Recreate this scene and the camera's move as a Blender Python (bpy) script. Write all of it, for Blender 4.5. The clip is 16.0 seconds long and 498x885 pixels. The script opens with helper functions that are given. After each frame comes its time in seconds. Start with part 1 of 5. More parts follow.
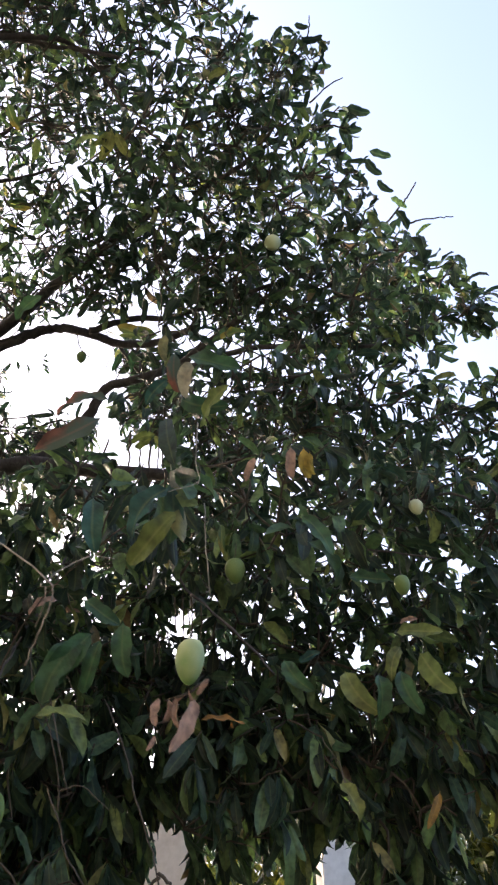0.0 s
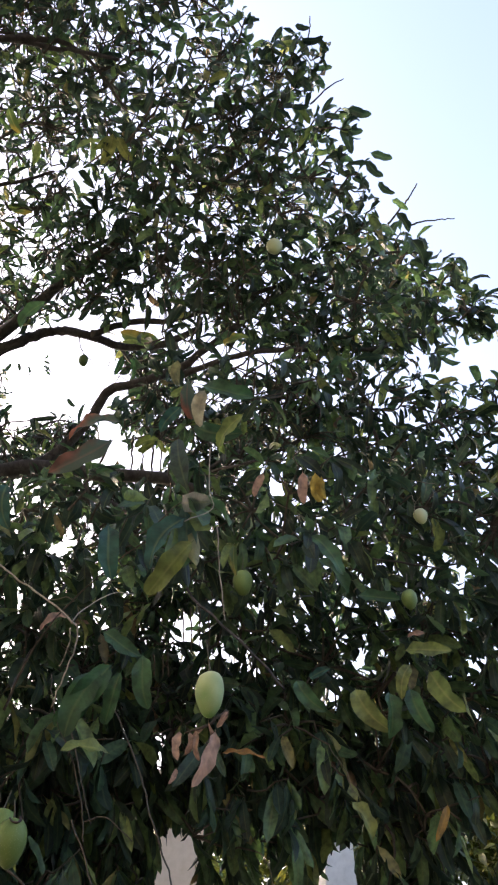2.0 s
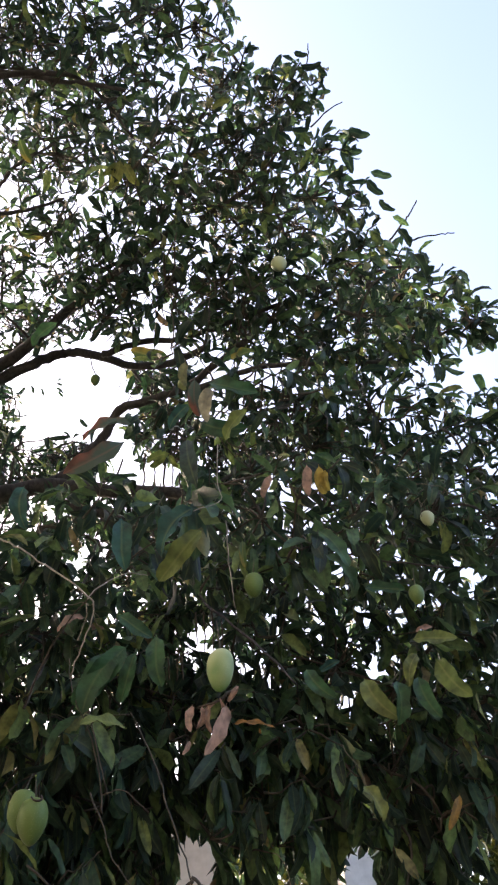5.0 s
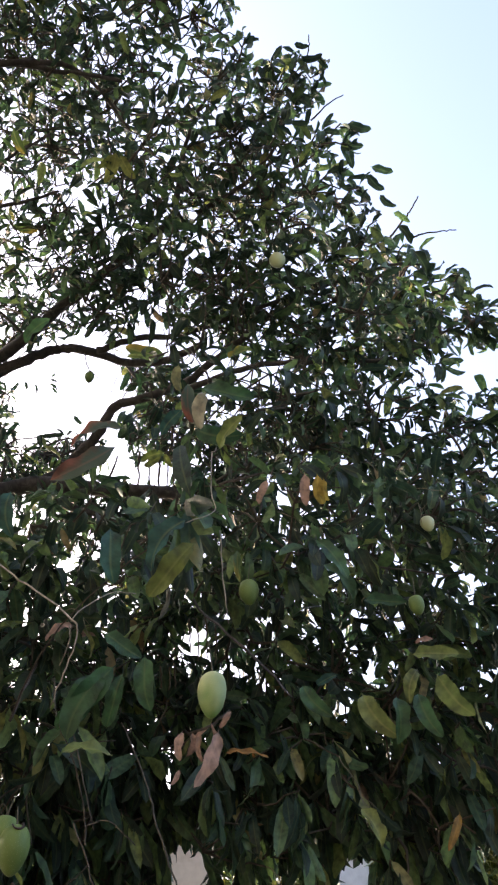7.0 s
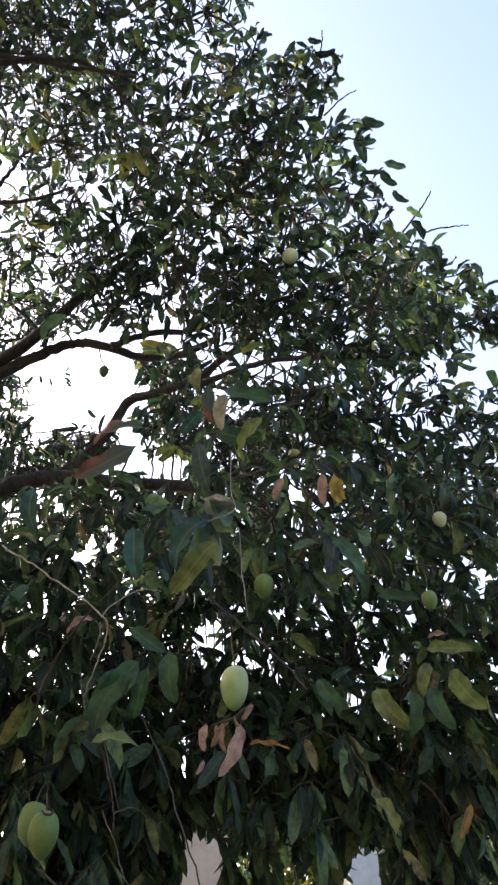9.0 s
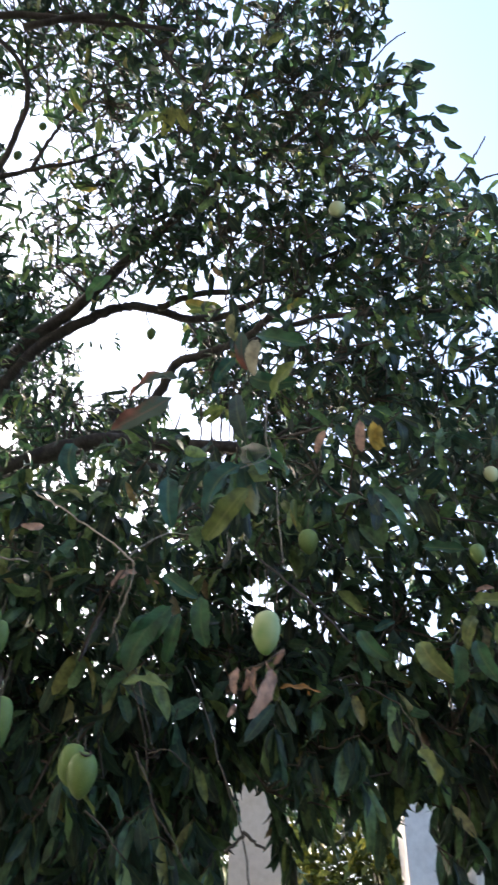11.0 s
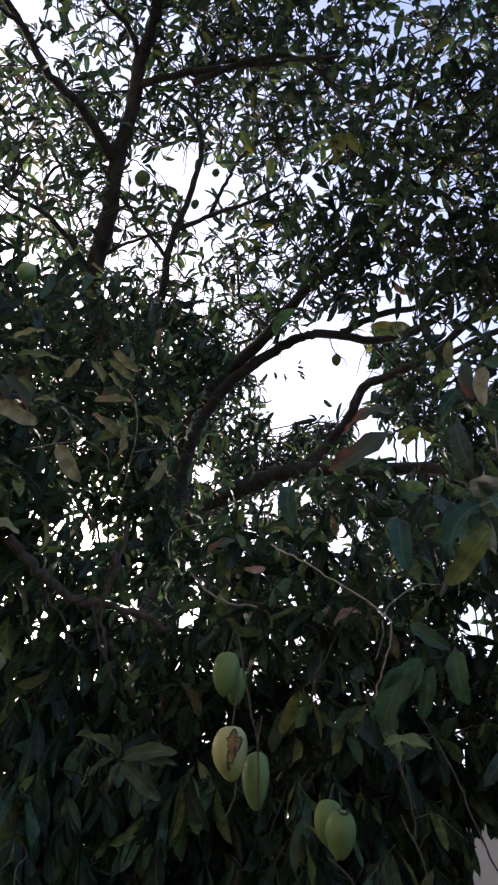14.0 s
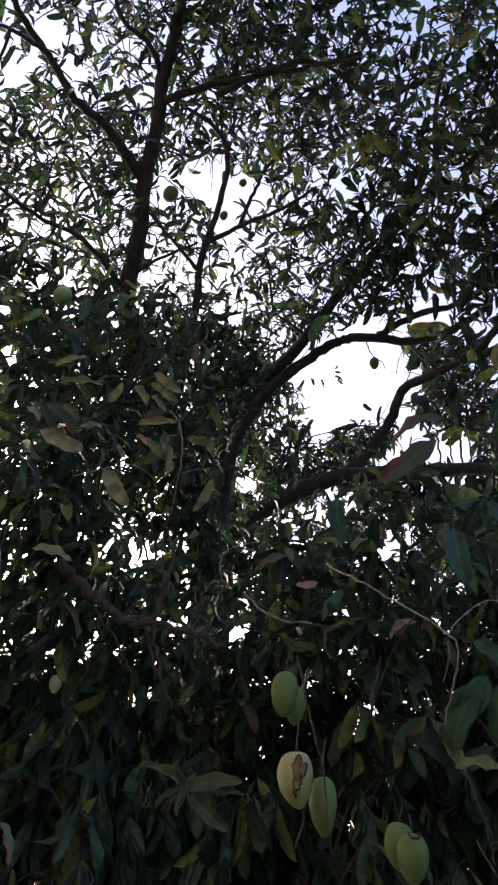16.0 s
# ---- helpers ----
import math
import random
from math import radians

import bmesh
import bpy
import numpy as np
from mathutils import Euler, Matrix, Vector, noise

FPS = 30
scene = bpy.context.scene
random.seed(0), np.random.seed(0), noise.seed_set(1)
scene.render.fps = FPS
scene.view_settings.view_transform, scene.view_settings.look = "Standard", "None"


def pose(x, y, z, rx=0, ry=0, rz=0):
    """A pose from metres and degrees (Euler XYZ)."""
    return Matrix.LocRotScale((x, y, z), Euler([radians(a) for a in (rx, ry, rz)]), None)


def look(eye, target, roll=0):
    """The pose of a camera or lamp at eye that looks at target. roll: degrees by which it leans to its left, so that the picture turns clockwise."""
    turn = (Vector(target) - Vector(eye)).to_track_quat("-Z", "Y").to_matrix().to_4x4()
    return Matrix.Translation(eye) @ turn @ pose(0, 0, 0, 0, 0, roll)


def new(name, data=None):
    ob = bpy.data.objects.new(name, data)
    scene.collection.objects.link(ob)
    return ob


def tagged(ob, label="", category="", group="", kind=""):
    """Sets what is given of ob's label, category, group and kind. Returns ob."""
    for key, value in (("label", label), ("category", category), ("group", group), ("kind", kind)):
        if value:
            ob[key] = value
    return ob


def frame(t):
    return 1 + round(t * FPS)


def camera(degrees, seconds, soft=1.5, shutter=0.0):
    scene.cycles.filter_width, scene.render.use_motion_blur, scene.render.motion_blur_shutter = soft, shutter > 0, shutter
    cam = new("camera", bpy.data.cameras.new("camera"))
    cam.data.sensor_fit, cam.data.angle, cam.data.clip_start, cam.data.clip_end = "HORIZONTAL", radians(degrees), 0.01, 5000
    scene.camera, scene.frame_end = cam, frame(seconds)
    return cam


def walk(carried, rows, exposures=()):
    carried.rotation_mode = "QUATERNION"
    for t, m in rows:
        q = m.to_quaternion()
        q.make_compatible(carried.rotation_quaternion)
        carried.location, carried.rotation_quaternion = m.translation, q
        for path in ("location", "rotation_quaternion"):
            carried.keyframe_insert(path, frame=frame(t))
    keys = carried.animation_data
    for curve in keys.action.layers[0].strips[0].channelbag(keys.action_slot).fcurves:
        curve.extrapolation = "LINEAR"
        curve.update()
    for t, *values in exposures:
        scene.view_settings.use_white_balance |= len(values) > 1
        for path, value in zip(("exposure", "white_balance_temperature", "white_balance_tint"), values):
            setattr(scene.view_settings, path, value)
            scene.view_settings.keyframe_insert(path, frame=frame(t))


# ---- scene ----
cam = camera(37.7, 16.0, soft=2.3, shutter=0.4)
PATH = [
    (0, (0.176, 0.226, 1.466), (0.029, 1.699, 2.811), -1.9),
    (0.5, (0.125, 0.156, 1.491), (-0.005, 1.646, 2.819), -2.3),
    (1, (0.14, 0.151, 1.486), (-0.003, 1.641, 2.812), -2.6),
    (1.5, (0.166, 0.232, 1.446), (0.026, 1.702, 2.795), -2.1),
    (2, (0.149, 0.154, 1.516), (0.01, 1.649, 2.837), -2.4),
    (2.5, (0.158, 0.183, 1.485), (0.023, 1.67, 2.816), -2.5),
    (3, (0.164, 0.203, 1.453), (0.018, 1.668, 2.807), -2.3),
    (3.5, (0.135, 0.137, 1.492), (-0.001, 1.628, 2.819), -2.6),
    (4, (0.159, 0.181, 1.44), (0.009, 1.635, 2.806), -2.3),
    (4.2, (0.168, 0.164, 1.403), (-0.003, 1.605, 2.779), -3.0),
    (6.5, (0.143, 0.146, 1.472), (-0.003, 1.599, 2.839), -2.8),
    (7, (0.162, 0.183, 1.487), (0.004, 1.638, 2.85), -2.7),
    (7.5, (0.171, 0.17, 1.497), (0.008, 1.606, 2.88), -3.1),
    (8, (0.16, 0.183, 1.494), (-0.042, 1.607, 2.883), -2.5),
    (8.5, (0.151, 0.141, 1.485), (-0.024, 1.559, 2.885), -1.7),
    (8.7, (0.142, 0.132, 1.477), (-0.036, 1.567, 2.858), -1.8),
    (10.8, (0.204, 0.197, 1.471), (-0.108, 1.722, 2.727), 0.7),
    (11, (0.183, 0.2, 1.462), (-0.165, 1.696, 2.743), 1.2),
    (11.5, (0.108, 0.133, 1.492), (-0.324, 1.594, 2.788), 1.7),
    (12, (0.117, 0.171, 1.502), (-0.478, 1.559, 2.813), 5.5),
    (12.5, (0.107, 0.184, 1.502), (-0.564, 1.543, 2.807), 6.8),
    (13, (0.073, 0.13, 1.563), (-0.644, 1.479, 2.854), 6.6),
    (13.5, (0.101, 0.182, 1.525), (-0.652, 1.498, 2.828), 7.8),
    (14, (0.082, 0.164, 1.522), (-0.708, 1.475, 2.809), 8.2),
    (14.5, (0.047, 0.105, 1.553), (-0.74, 1.429, 2.828), 7.7),
    (15, (0.088, 0.175, 1.545), (-0.766, 1.454, 2.824), 8.7),
    (15.5, (0.086, 0.157, 1.568), (-0.782, 1.435, 2.839), 7.7),
    (16, (0.063, 0.15, 1.553), (-0.814, 1.405, 2.839), 7.8),
]
EXPOSURES = [(0.0, 2.84, 6600, 21), (7.5, 2.84, 6550, 21), (8.7, 2.74, 6450, 21), (11.0, 2.94, 5850, 15), (11.5, 2.53, 5950, 8), (12.0, 2.65, 5720, 16), (12.5, 2.29, 5720, 19),
             (13.0, 2.38, 5720, 20), (13.5, 1.98, 5850, 22), (16.0, 1.83, 5950, 26)]
walk(cam, [(t, look(eye, target, roll)) for t, eye, target, roll in PATH], EXPOSURES)

# ---- sky and sun: bright hazy evening sky, low soft sun behind the tree ----
SUN_AZIMUTH, SUN_ELEVATION = -62.0, 17.0          # degrees from +y towards +x, above the horizon
world = bpy.data.worlds.new("sky")
scene.world = world
world.use_nodes = True
wn = world.node_tree.nodes
sky = wn.new("ShaderNodeTexSky")
sky.sky_type, sky.sun_disc = "NISHITA", False
sky.sun_elevation, sky.sun_rotation = radians(SUN_ELEVATION), radians(SUN_AZIMUTH)
sky.air_density, sky.dust_density, sky.ozone_density = 1.0, 9.0, 1.6
wn["Background"].inputs["Strength"].default_value = 0.15
world.node_tree.links.new(sky.outputs["Color"], wn["Background"].inputs["Color"])
sun = new("sun", bpy.data.lights.new("sun", "SUN"))
sun.data.energy, sun.data.angle, sun.data.color = 0.5, radians(10), (1.0, 0.9, 0.76)
sa, se = radians(SUN_AZIMUTH), radians(SUN_ELEVATION)
SUN_WAY = Vector((math.sin(sa) * math.cos(se), math.cos(sa) * math.cos(se), math.sin(se)))
sun.matrix_world = look(SUN_WAY * 20, (0, 0, 0))

# ---- materials ----
def material(name):
    m = bpy.data.materials.new(name)
    m.use_nodes = True
    return m, m.node_tree.nodes, m.node_tree.links, m.node_tree.nodes["Principled BSDF"]


def ramp(nodes, stops):
    r = nodes.new("ShaderNodeValToRGB")
    e = r.color_ramp.elements
    while len(e) < len(stops):
        e.new(0.5)
    for k, (pos, col) in zip(e, stops):
        k.position, k.color = pos, (*col, 1)
    return r


def noise_tex(nodes, links, scale, detail=4.0, coord="Object", rough=0.55):
    tc = nodes.new("ShaderNodeTexCoord")
    n = nodes.new("ShaderNodeTexNoise")
    n.inputs["Scale"].default_value, n.inputs["Detail"].default_value, n.inputs["Roughness"].default_value = scale, detail, rough
    links.new(tc.outputs[coord], n.inputs["Vector"])
    return n


def mixed(nodes, links, a, b, fac, mode="MIX"):
    mx = nodes.new("ShaderNodeMix")
    mx.data_type, mx.blend_type = "RGBA", mode
    for sock, v in ((mx.inputs[0], fac), (mx.inputs[6], a), (mx.inputs[7], b)):
        if isinstance(v, (int, float)):
            sock.default_value = v
        elif isinstance(v, tuple):
            sock.default_value = (*v, 1)
        else:
            links.new(v, sock)
    return mx.outputs[2]


def mathn(nodes, links, op, a, b=None, c=None):
    n = nodes.new("ShaderNodeMath")
    n.operation = op
    for sock, v in zip(n.inputs, (a, b, c)):
        if v is None:
            continue
        if isinstance(v, (int, float)):
            sock.default_value = v
        else:
            links.new(v, sock)
    return n.outputs[0]


def bumped(nodes, links, height, bsdf, strength, distance):
    b = nodes.new("ShaderNodeBump")
    b.inputs["Strength"].default_value, b.inputs["Distance"].default_value = strength, distance
    links.new(height, b.inputs["Height"])
    links.new(b.outputs[0], bsdf.inputs["Normal"])


def leaf_material(name, stops, single, rib=(0.20, 0.24, 0.09), thin=0.24, gloss=0.42, blotch=0.0, fade=None):
    """Leaf blade with a pale midrib and side veins; single: colour by object, else by loose leaf."""
    m, n, l, p = material(name)
    if single:
        rnd = n.new("ShaderNodeObjectInfo").outputs["Random"]
    else:
        rnd = n.new("ShaderNodeNewGeometry").outputs["Random Per Island"]
    r = ramp(n, stops)
    l.new(rnd, r.inputs[0])
    mott, cloud = noise_tex(n, l, 28.0, 3.0), noise_tex(n, l, 5.0 if single else 42.0, 2.0)
    for tex in (mott, cloud):
        tex.noise_dimensions = "4D"
        l.new(mathn(n, l, "MULTIPLY", rnd, 37.0), tex.inputs["W"])
    tone = ramp(n, [(0.30, (0.45, 0.45, 0.5)), (0.70, (1.45, 1.4, 1.25))])
    l.new(cloud.outputs[0], tone.inputs[0])
    col = mixed(n, l, mixed(n, l, r.outputs[0], tone.outputs[0], 1.0, "MULTIPLY"), (0.16, 0.18, 0.08), mathn(n, l, "MULTIPLY", mott.outputs[0], 0.06 + blotch))
    uv = n.new("ShaderNodeUVMap")
    sep = n.new("ShaderNodeSeparateXYZ")
    l.new(uv.outputs[0], sep.inputs[0])
    if fade:                                                     # withering from the tip: the foot and one side still green
        patch = noise_tex(n, l, 5.0, 3.0)
        part_green = mathn(n, l, "ADD", mathn(n, l, "MULTIPLY", sep.outputs[1], 1.3), mathn(n, l, "ADD", sep.outputs[0], patch.outputs[0]))
        fr = ramp(n, [(0.63, (1, 1, 1)), (0.82, (0, 0, 0))])
        l.new(mathn(n, l, "MULTIPLY", part_green, 0.36), fr.inputs[0])
        col = mixed(n, l, col, fade, fr.outputs[0])
    off = mathn(n, l, "ABSOLUTE", mathn(n, l, "SUBTRACT", sep.outputs[0], 0.5))
    ribm = mathn(n, l, "MAXIMUM", mathn(n, l, "SUBTRACT", 1.0, mathn(n, l, "MULTIPLY", off, 11.0)), 0.0)
    vein = mathn(n, l, "SINE", mathn(n, l, "MULTIPLY", mathn(n, l, "SUBTRACT", sep.outputs[1], mathn(n, l, "MULTIPLY", off, 0.28)), 95.0))
    veinm = mathn(n, l, "MULTIPLY", mathn(n, l, "GREATER_THAN", vein, 0.86), 0.02)
    col = mixed(n, l, col, rib, veinm)
    col = mixed(n, l, col, rib, mathn(n, l, "MULTIPLY", ribm, 0.26 if single else 0.2))
    l.new(col, p.inputs["Base Color"])
    p.inputs["Roughness"].default_value = gloss
    p.inputs["Specular IOR Level"].default_value = 0.24
    bumped(n, l, mathn(n, l, "ADD", mathn(n, l, "MULTIPLY", vein, 0.4), mathn(n, l, "MULTIPLY", mott.outputs[0], 3.0)), p, 0.25, 0.001)
    tr = n.new("ShaderNodeBsdfTranslucent")
    bright = n.new("ShaderNodeHueSaturation")
    bright.inputs["Value"].default_value, bright.inputs["Saturation"].default_value = 1.75, 1.1
    l.new(col, bright.inputs["Color"])
    l.new(bright.outputs[0], tr.inputs[0])
    mx = n.new("ShaderNodeMixShader")
    mx.inputs[0].default_value = thin
    l.new(p.outputs[0], mx.inputs[1])
    l.new(tr.outputs[0], mx.inputs[2])
    l.new(mx.outputs[0], n["Material Output"].inputs[0])
    return m


GREENS = [(0.0, (0.0106, 0.0246, 0.0193)), (0.40, (0.0212, 0.0470, 0.0347)), (0.66, (0.0414, 0.0907, 0.0515)), (0.87, (0.0829, 0.1546, 0.0644)),
          (0.965, (0.1541, 0.2184, 0.0773)), (0.99, (0.1830, 0.1848, 0.0773)), (1.0, (0.1348, 0.0896, 0.0644))]
leaf_loose = leaf_material("leaf_loose", GREENS, False)
leaf_single = leaf_material("leaf_single", [(0.0, (0.0101, 0.0241, 0.0174)), (0.60, (0.0162, 0.0381, 0.0252)), (0.88, (0.0325, 0.0773, 0.0403)), (1.0, (0.0851, 0.1568, 0.0627))], True, (0.1472, 0.2200, 0.1000))
leaf_teal = leaf_material("leaf_teal", [(0.0, (0.014, 0.060, 0.055)), (1.0, (0.02, 0.07, 0.055))], True)
leaf_deep = leaf_material("leaf_deep", [(0.0, (0.0165, 0.0560, 0.0290)), (1.0, (0.0340, 0.0900, 0.0400))], True, (0.1498, 0.2000, 0.0783))
leaf_whorl = leaf_material("leaf_whorl", [(0.0, (0.024, 0.044, 0.024)), (0.6, (0.044, 0.068, 0.032)), (1.0, (0.09, 0.115, 0.042))], True, (0.16, 0.18, 0.10))
# brighter leaf green: light falling on chosen leaves is put into the colour
leaf_lit = leaf_material("leaf_lit", [(0.0, (0.0963, 0.1400, 0.0435)), (1.0, (0.1391, 0.1650, 0.0522))], True, (0.3210, 0.3300, 0.1218))
leaf_yellow = leaf_material("leaf_yellow", [(0.0, (0.14, 0.15, 0.035)), (1.0, (0.22, 0.17, 0.045))], True, (0.38, 0.36, 0.14), 0.3, 0.5, 0.2, (0.06, 0.10, 0.035))
leaf_mustard = leaf_material("leaf_mustard", [(0.0, (0.26, 0.205, 0.055)), (1.0, (0.33, 0.25, 0.07))], True, (0.42, 0.34, 0.12), 0.3, 0.55, 0.2)
leaf_red = leaf_material("leaf_red", [(0.0, (0.13, 0.058, 0.050)), (1.0, (0.18, 0.070, 0.055))], True, (0.25, 0.12, 0.09), 0.22, 0.5, 0.1, (0.055, 0.085, 0.065))
leaf_dry = leaf_material("leaf_dry", [(0.0, (0.25, 0.155, 0.135)), (1.0, (0.34, 0.23, 0.20))], True, (0.42, 0.28, 0.2), 0.2, 0.65, 0.3)
leaf_orange = leaf_material("leaf_orange", [(0.0, (0.17, 0.065, 0.025)), (1.0, (0.22, 0.13, 0.03))], True, (0.40, 0.25, 0.08), 0.3, 0.5, 0.2)
leaf_olive = leaf_material("leaf_olive", [(0.0, (0.11, 0.135, 0.065)), (0.5, (0.19, 0.20, 0.105)), (1.0, (0.27, 0.255, 0.15))], True, (0.26, 0.26, 0.15), 0.2, 0.5, 0.2)
leaf_pale = leaf_material("leaf_pale", [(0.0, (0.33, 0.33, 0.25)), (1.0, (0.38, 0.36, 0.28))], True, (0.42, 0.4, 0.3), 0.2, 0.6, 0.3)


def bark_material(name, dark, light, scale, depth=1.0):
    m, n, l, p = material(name)
    tc = n.new("ShaderNodeTexCoord")
    mp = n.new("ShaderNodeMapping")
    mp.inputs["Scale"].default_value = (1, 1, 0.35)
    l.new(tc.outputs["Object"], mp.inputs[0])
    a, b = n.new("ShaderNodeTexNoise"), n.new("ShaderNodeTexVoronoi")
    a.inputs["Scale"].default_value, a.inputs["Detail"].default_value = scale, 6
    b.inputs["Scale"].default_value = scale * 1.7
    b.feature = "DISTANCE_TO_EDGE"
    l.new(mp.outputs[0], a.inputs["Vector"])
    l.new(mp.outputs[0], b.inputs["Vector"])
    r = ramp(n, [(0.3, dark), (0.7, light)])
    l.new(a.outputs[0], r.inputs[0])
    crack = mathn(n, l, "MINIMUM", mathn(n, l, "MULTIPLY", b.outputs["Distance"], 9.0), 1.0)
    l.new(mixed(n, l, tuple(c * 0.5 for c in dark), r.outputs[0], mathn(n, l, "MULTIPLY_ADD", crack, depth, 1.0 - depth)), p.inputs["Base Color"])
    p.inputs["Roughness"].default_value = 0.9
    bumped(n, l, mathn(n, l, "ADD", a.outputs[0], crack), p, 0.7 * depth, 0.01)
    return m


bark = bark_material("bark", (0.027, 0.025, 0.025), (0.078, 0.071, 0.066), 22.0, 0.45)
twig_pale = bark_material("twig_pale", (0.16, 0.15, 0.12), (0.36, 0.33, 0.27), 90.0, 0.3)
twig_bark = bark_material("twig_bark", (0.030, 0.027, 0.020), (0.088, 0.076, 0.056), 60.0, 0.3)


def mango_material(name, base, lit_top, scar=False):
    m, n, l, p = material(name)
    big, fine = noise_tex(n, l, 16.0, 2.0), n.new("ShaderNodeTexVoronoi")
    tc = n.new("ShaderNodeTexCoord")
    l.new(tc.outputs["Object"], fine.inputs["Vector"])
    fine.inputs["Scale"].default_value = 330.0
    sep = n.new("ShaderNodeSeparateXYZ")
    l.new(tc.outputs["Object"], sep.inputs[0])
    # light from above put into the colour: skin gets paler towards the stalk end
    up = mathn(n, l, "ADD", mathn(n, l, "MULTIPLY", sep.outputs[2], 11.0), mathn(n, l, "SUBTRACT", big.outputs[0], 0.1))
    col = mixed(n, l, base, lit_top, mathn(n, l, "MINIMUM", mathn(n, l, "MAXIMUM", up, 0.0), 1.0))
    dots = mathn(n, l, "MULTIPLY", mathn(n, l, "LESS_THAN", fine.outputs["Distance"], 0.2), 0.15)
    col = mixed(n, l, col, (0.55, 0.58, 0.36), dots)
    l.new(col, p.inputs["Base Color"])
    p.inputs["Roughness"].default_value = 0.5
    p.inputs["Specular IOR Level"].default_value = 0.28
    p.inputs["Subsurface Weight"].default_value = 0.08
    p.inputs["Subsurface Radius"].default_value = (0.006, 0.008, 0.003)
    bumped(n, l, big.outputs[0], p, 0.15, 0.004)
    return m


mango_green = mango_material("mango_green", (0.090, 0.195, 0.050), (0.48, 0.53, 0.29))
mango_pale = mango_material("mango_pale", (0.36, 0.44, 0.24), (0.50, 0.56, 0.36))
# duller copy of the green skin: shade on the fruit put into its colour
mango_shaded = mango_material("mango_shaded", (0.066, 0.122, 0.030), (0.150, 0.222, 0.062))
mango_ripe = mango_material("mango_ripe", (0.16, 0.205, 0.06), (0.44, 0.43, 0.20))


def plain(name, a, b, scale, rough=0.85, bump=0.3, dist=0.003):
    m, n, l, p = material(name)
    s, s2 = noise_tex(n, l, scale, 6.0), noise_tex(n, l, scale * 0.13, 3.0)
    r = ramp(n, [(0.3, a), (0.72, b)])
    l.new(mathn(n, l, "ADD", mathn(n, l, "MULTIPLY", s.outputs[0], 0.5), mathn(n, l, "MULTIPLY", s2.outputs[0], 0.5)), r.inputs[0])
    l.new(r.outputs[0], p.inputs["Base Color"])
    p.inputs["Roughness"].default_value = rough
    bumped(n, l, s.outputs[0], p, bump, dist)
    return m


rot_black = plain("rot_black", (0.012, 0.008, 0.006), (0.05, 0.025, 0.015), 200.0, 0.6)
flesh_brown = plain("rotten_flesh", (0.008, 0.005, 0.003), (0.27, 0.165, 0.028), 150.0, 0.6, 0.8, 0.002)
stalk_green = plain("stalk", (0.035, 0.032, 0.018), (0.07, 0.065, 0.035), 120.0, 0.7)
stalk_pale = plain("stalk_pale", (0.10, 0.095, 0.06), (0.19, 0.175, 0.12), 150.0, 0.75)
plaster_white = plain("plaster_white", (0.56, 0.53, 0.47), (0.80, 0.77, 0.70), 18.0)
plaster_grey = plain("plaster_grey", (0.20, 0.195, 0.18), (0.31, 0.30, 0.275), 9.0)
plaster_beige = plain("plaster_beige", (0.55, 0.42, 0.29), (0.74, 0.60, 0.44), 18.0)
soil = plain("soil", (0.045, 0.034, 0.024), (0.09, 0.07, 0.05), 3.0, 0.95, 0.5, 0.02)
shrub_leaf = leaf_material("shrub_leaf", [(0.0, (0.010, 0.024, 0.008)), (0.6, (0.026, 0.048, 0.014)), (1.0, (0.08, 0.095, 0.022))], False, (0.08, 0.11, 0.05), 0.2)
# lighter copy of shrub_leaf: sunlight on the shrubs is put into the colour
shrub_leaf_sunlit = leaf_material("shrub_leaf_sunlit", [(0.0, (0.03, 0.05, 0.014)), (0.6, (0.075, 0.10, 0.025)), (1.0, (0.16, 0.16, 0.035))], False, (0.12, 0.15, 0.06), 0.22)
# outer crown, high: centre, radius, fullness
CROWN_TOP = [
    (-0.95, 1.15, 6.26, 0.62, 1.0),
    (-0.42, 1.46, 6.29, 0.45, 1.2),
    (-1.02, 1.56, 6.01, 0.53, 0.8),
    (-0.55, 1.79, 6.03, 0.49, 1.05),
    (-0.07, 1.92, 6.00, 0.31, 1.7),
    (0.30, 1.97, 6.00, 0.22, 1.6),
    (0.41, 2.20, 5.77, 0.20, 1.3),
    (0.59, 2.16, 5.65, 0.07, 1.2),
    (0.61, 2.40, 5.51, 0.10, 1.2),
    (-0.97, 1.94, 5.47, 0.49, 1.15),
    (-0.46, 2.11, 5.51, 0.42, 1.8),
    (-0.02, 2.18, 5.51, 0.42, 2.1),
    (0.31, 2.45, 5.37, 0.38, 1.7),
    (0.62, 2.63, 5.22, 0.20, 1.6),
    (0.88, 2.80, 5.23, 0.16, 1.5),
    (1.10, 2.91, 5.11, 0.14, 1.4),
    (1.22, 2.98, 4.85, 0.14, 1.5),
]
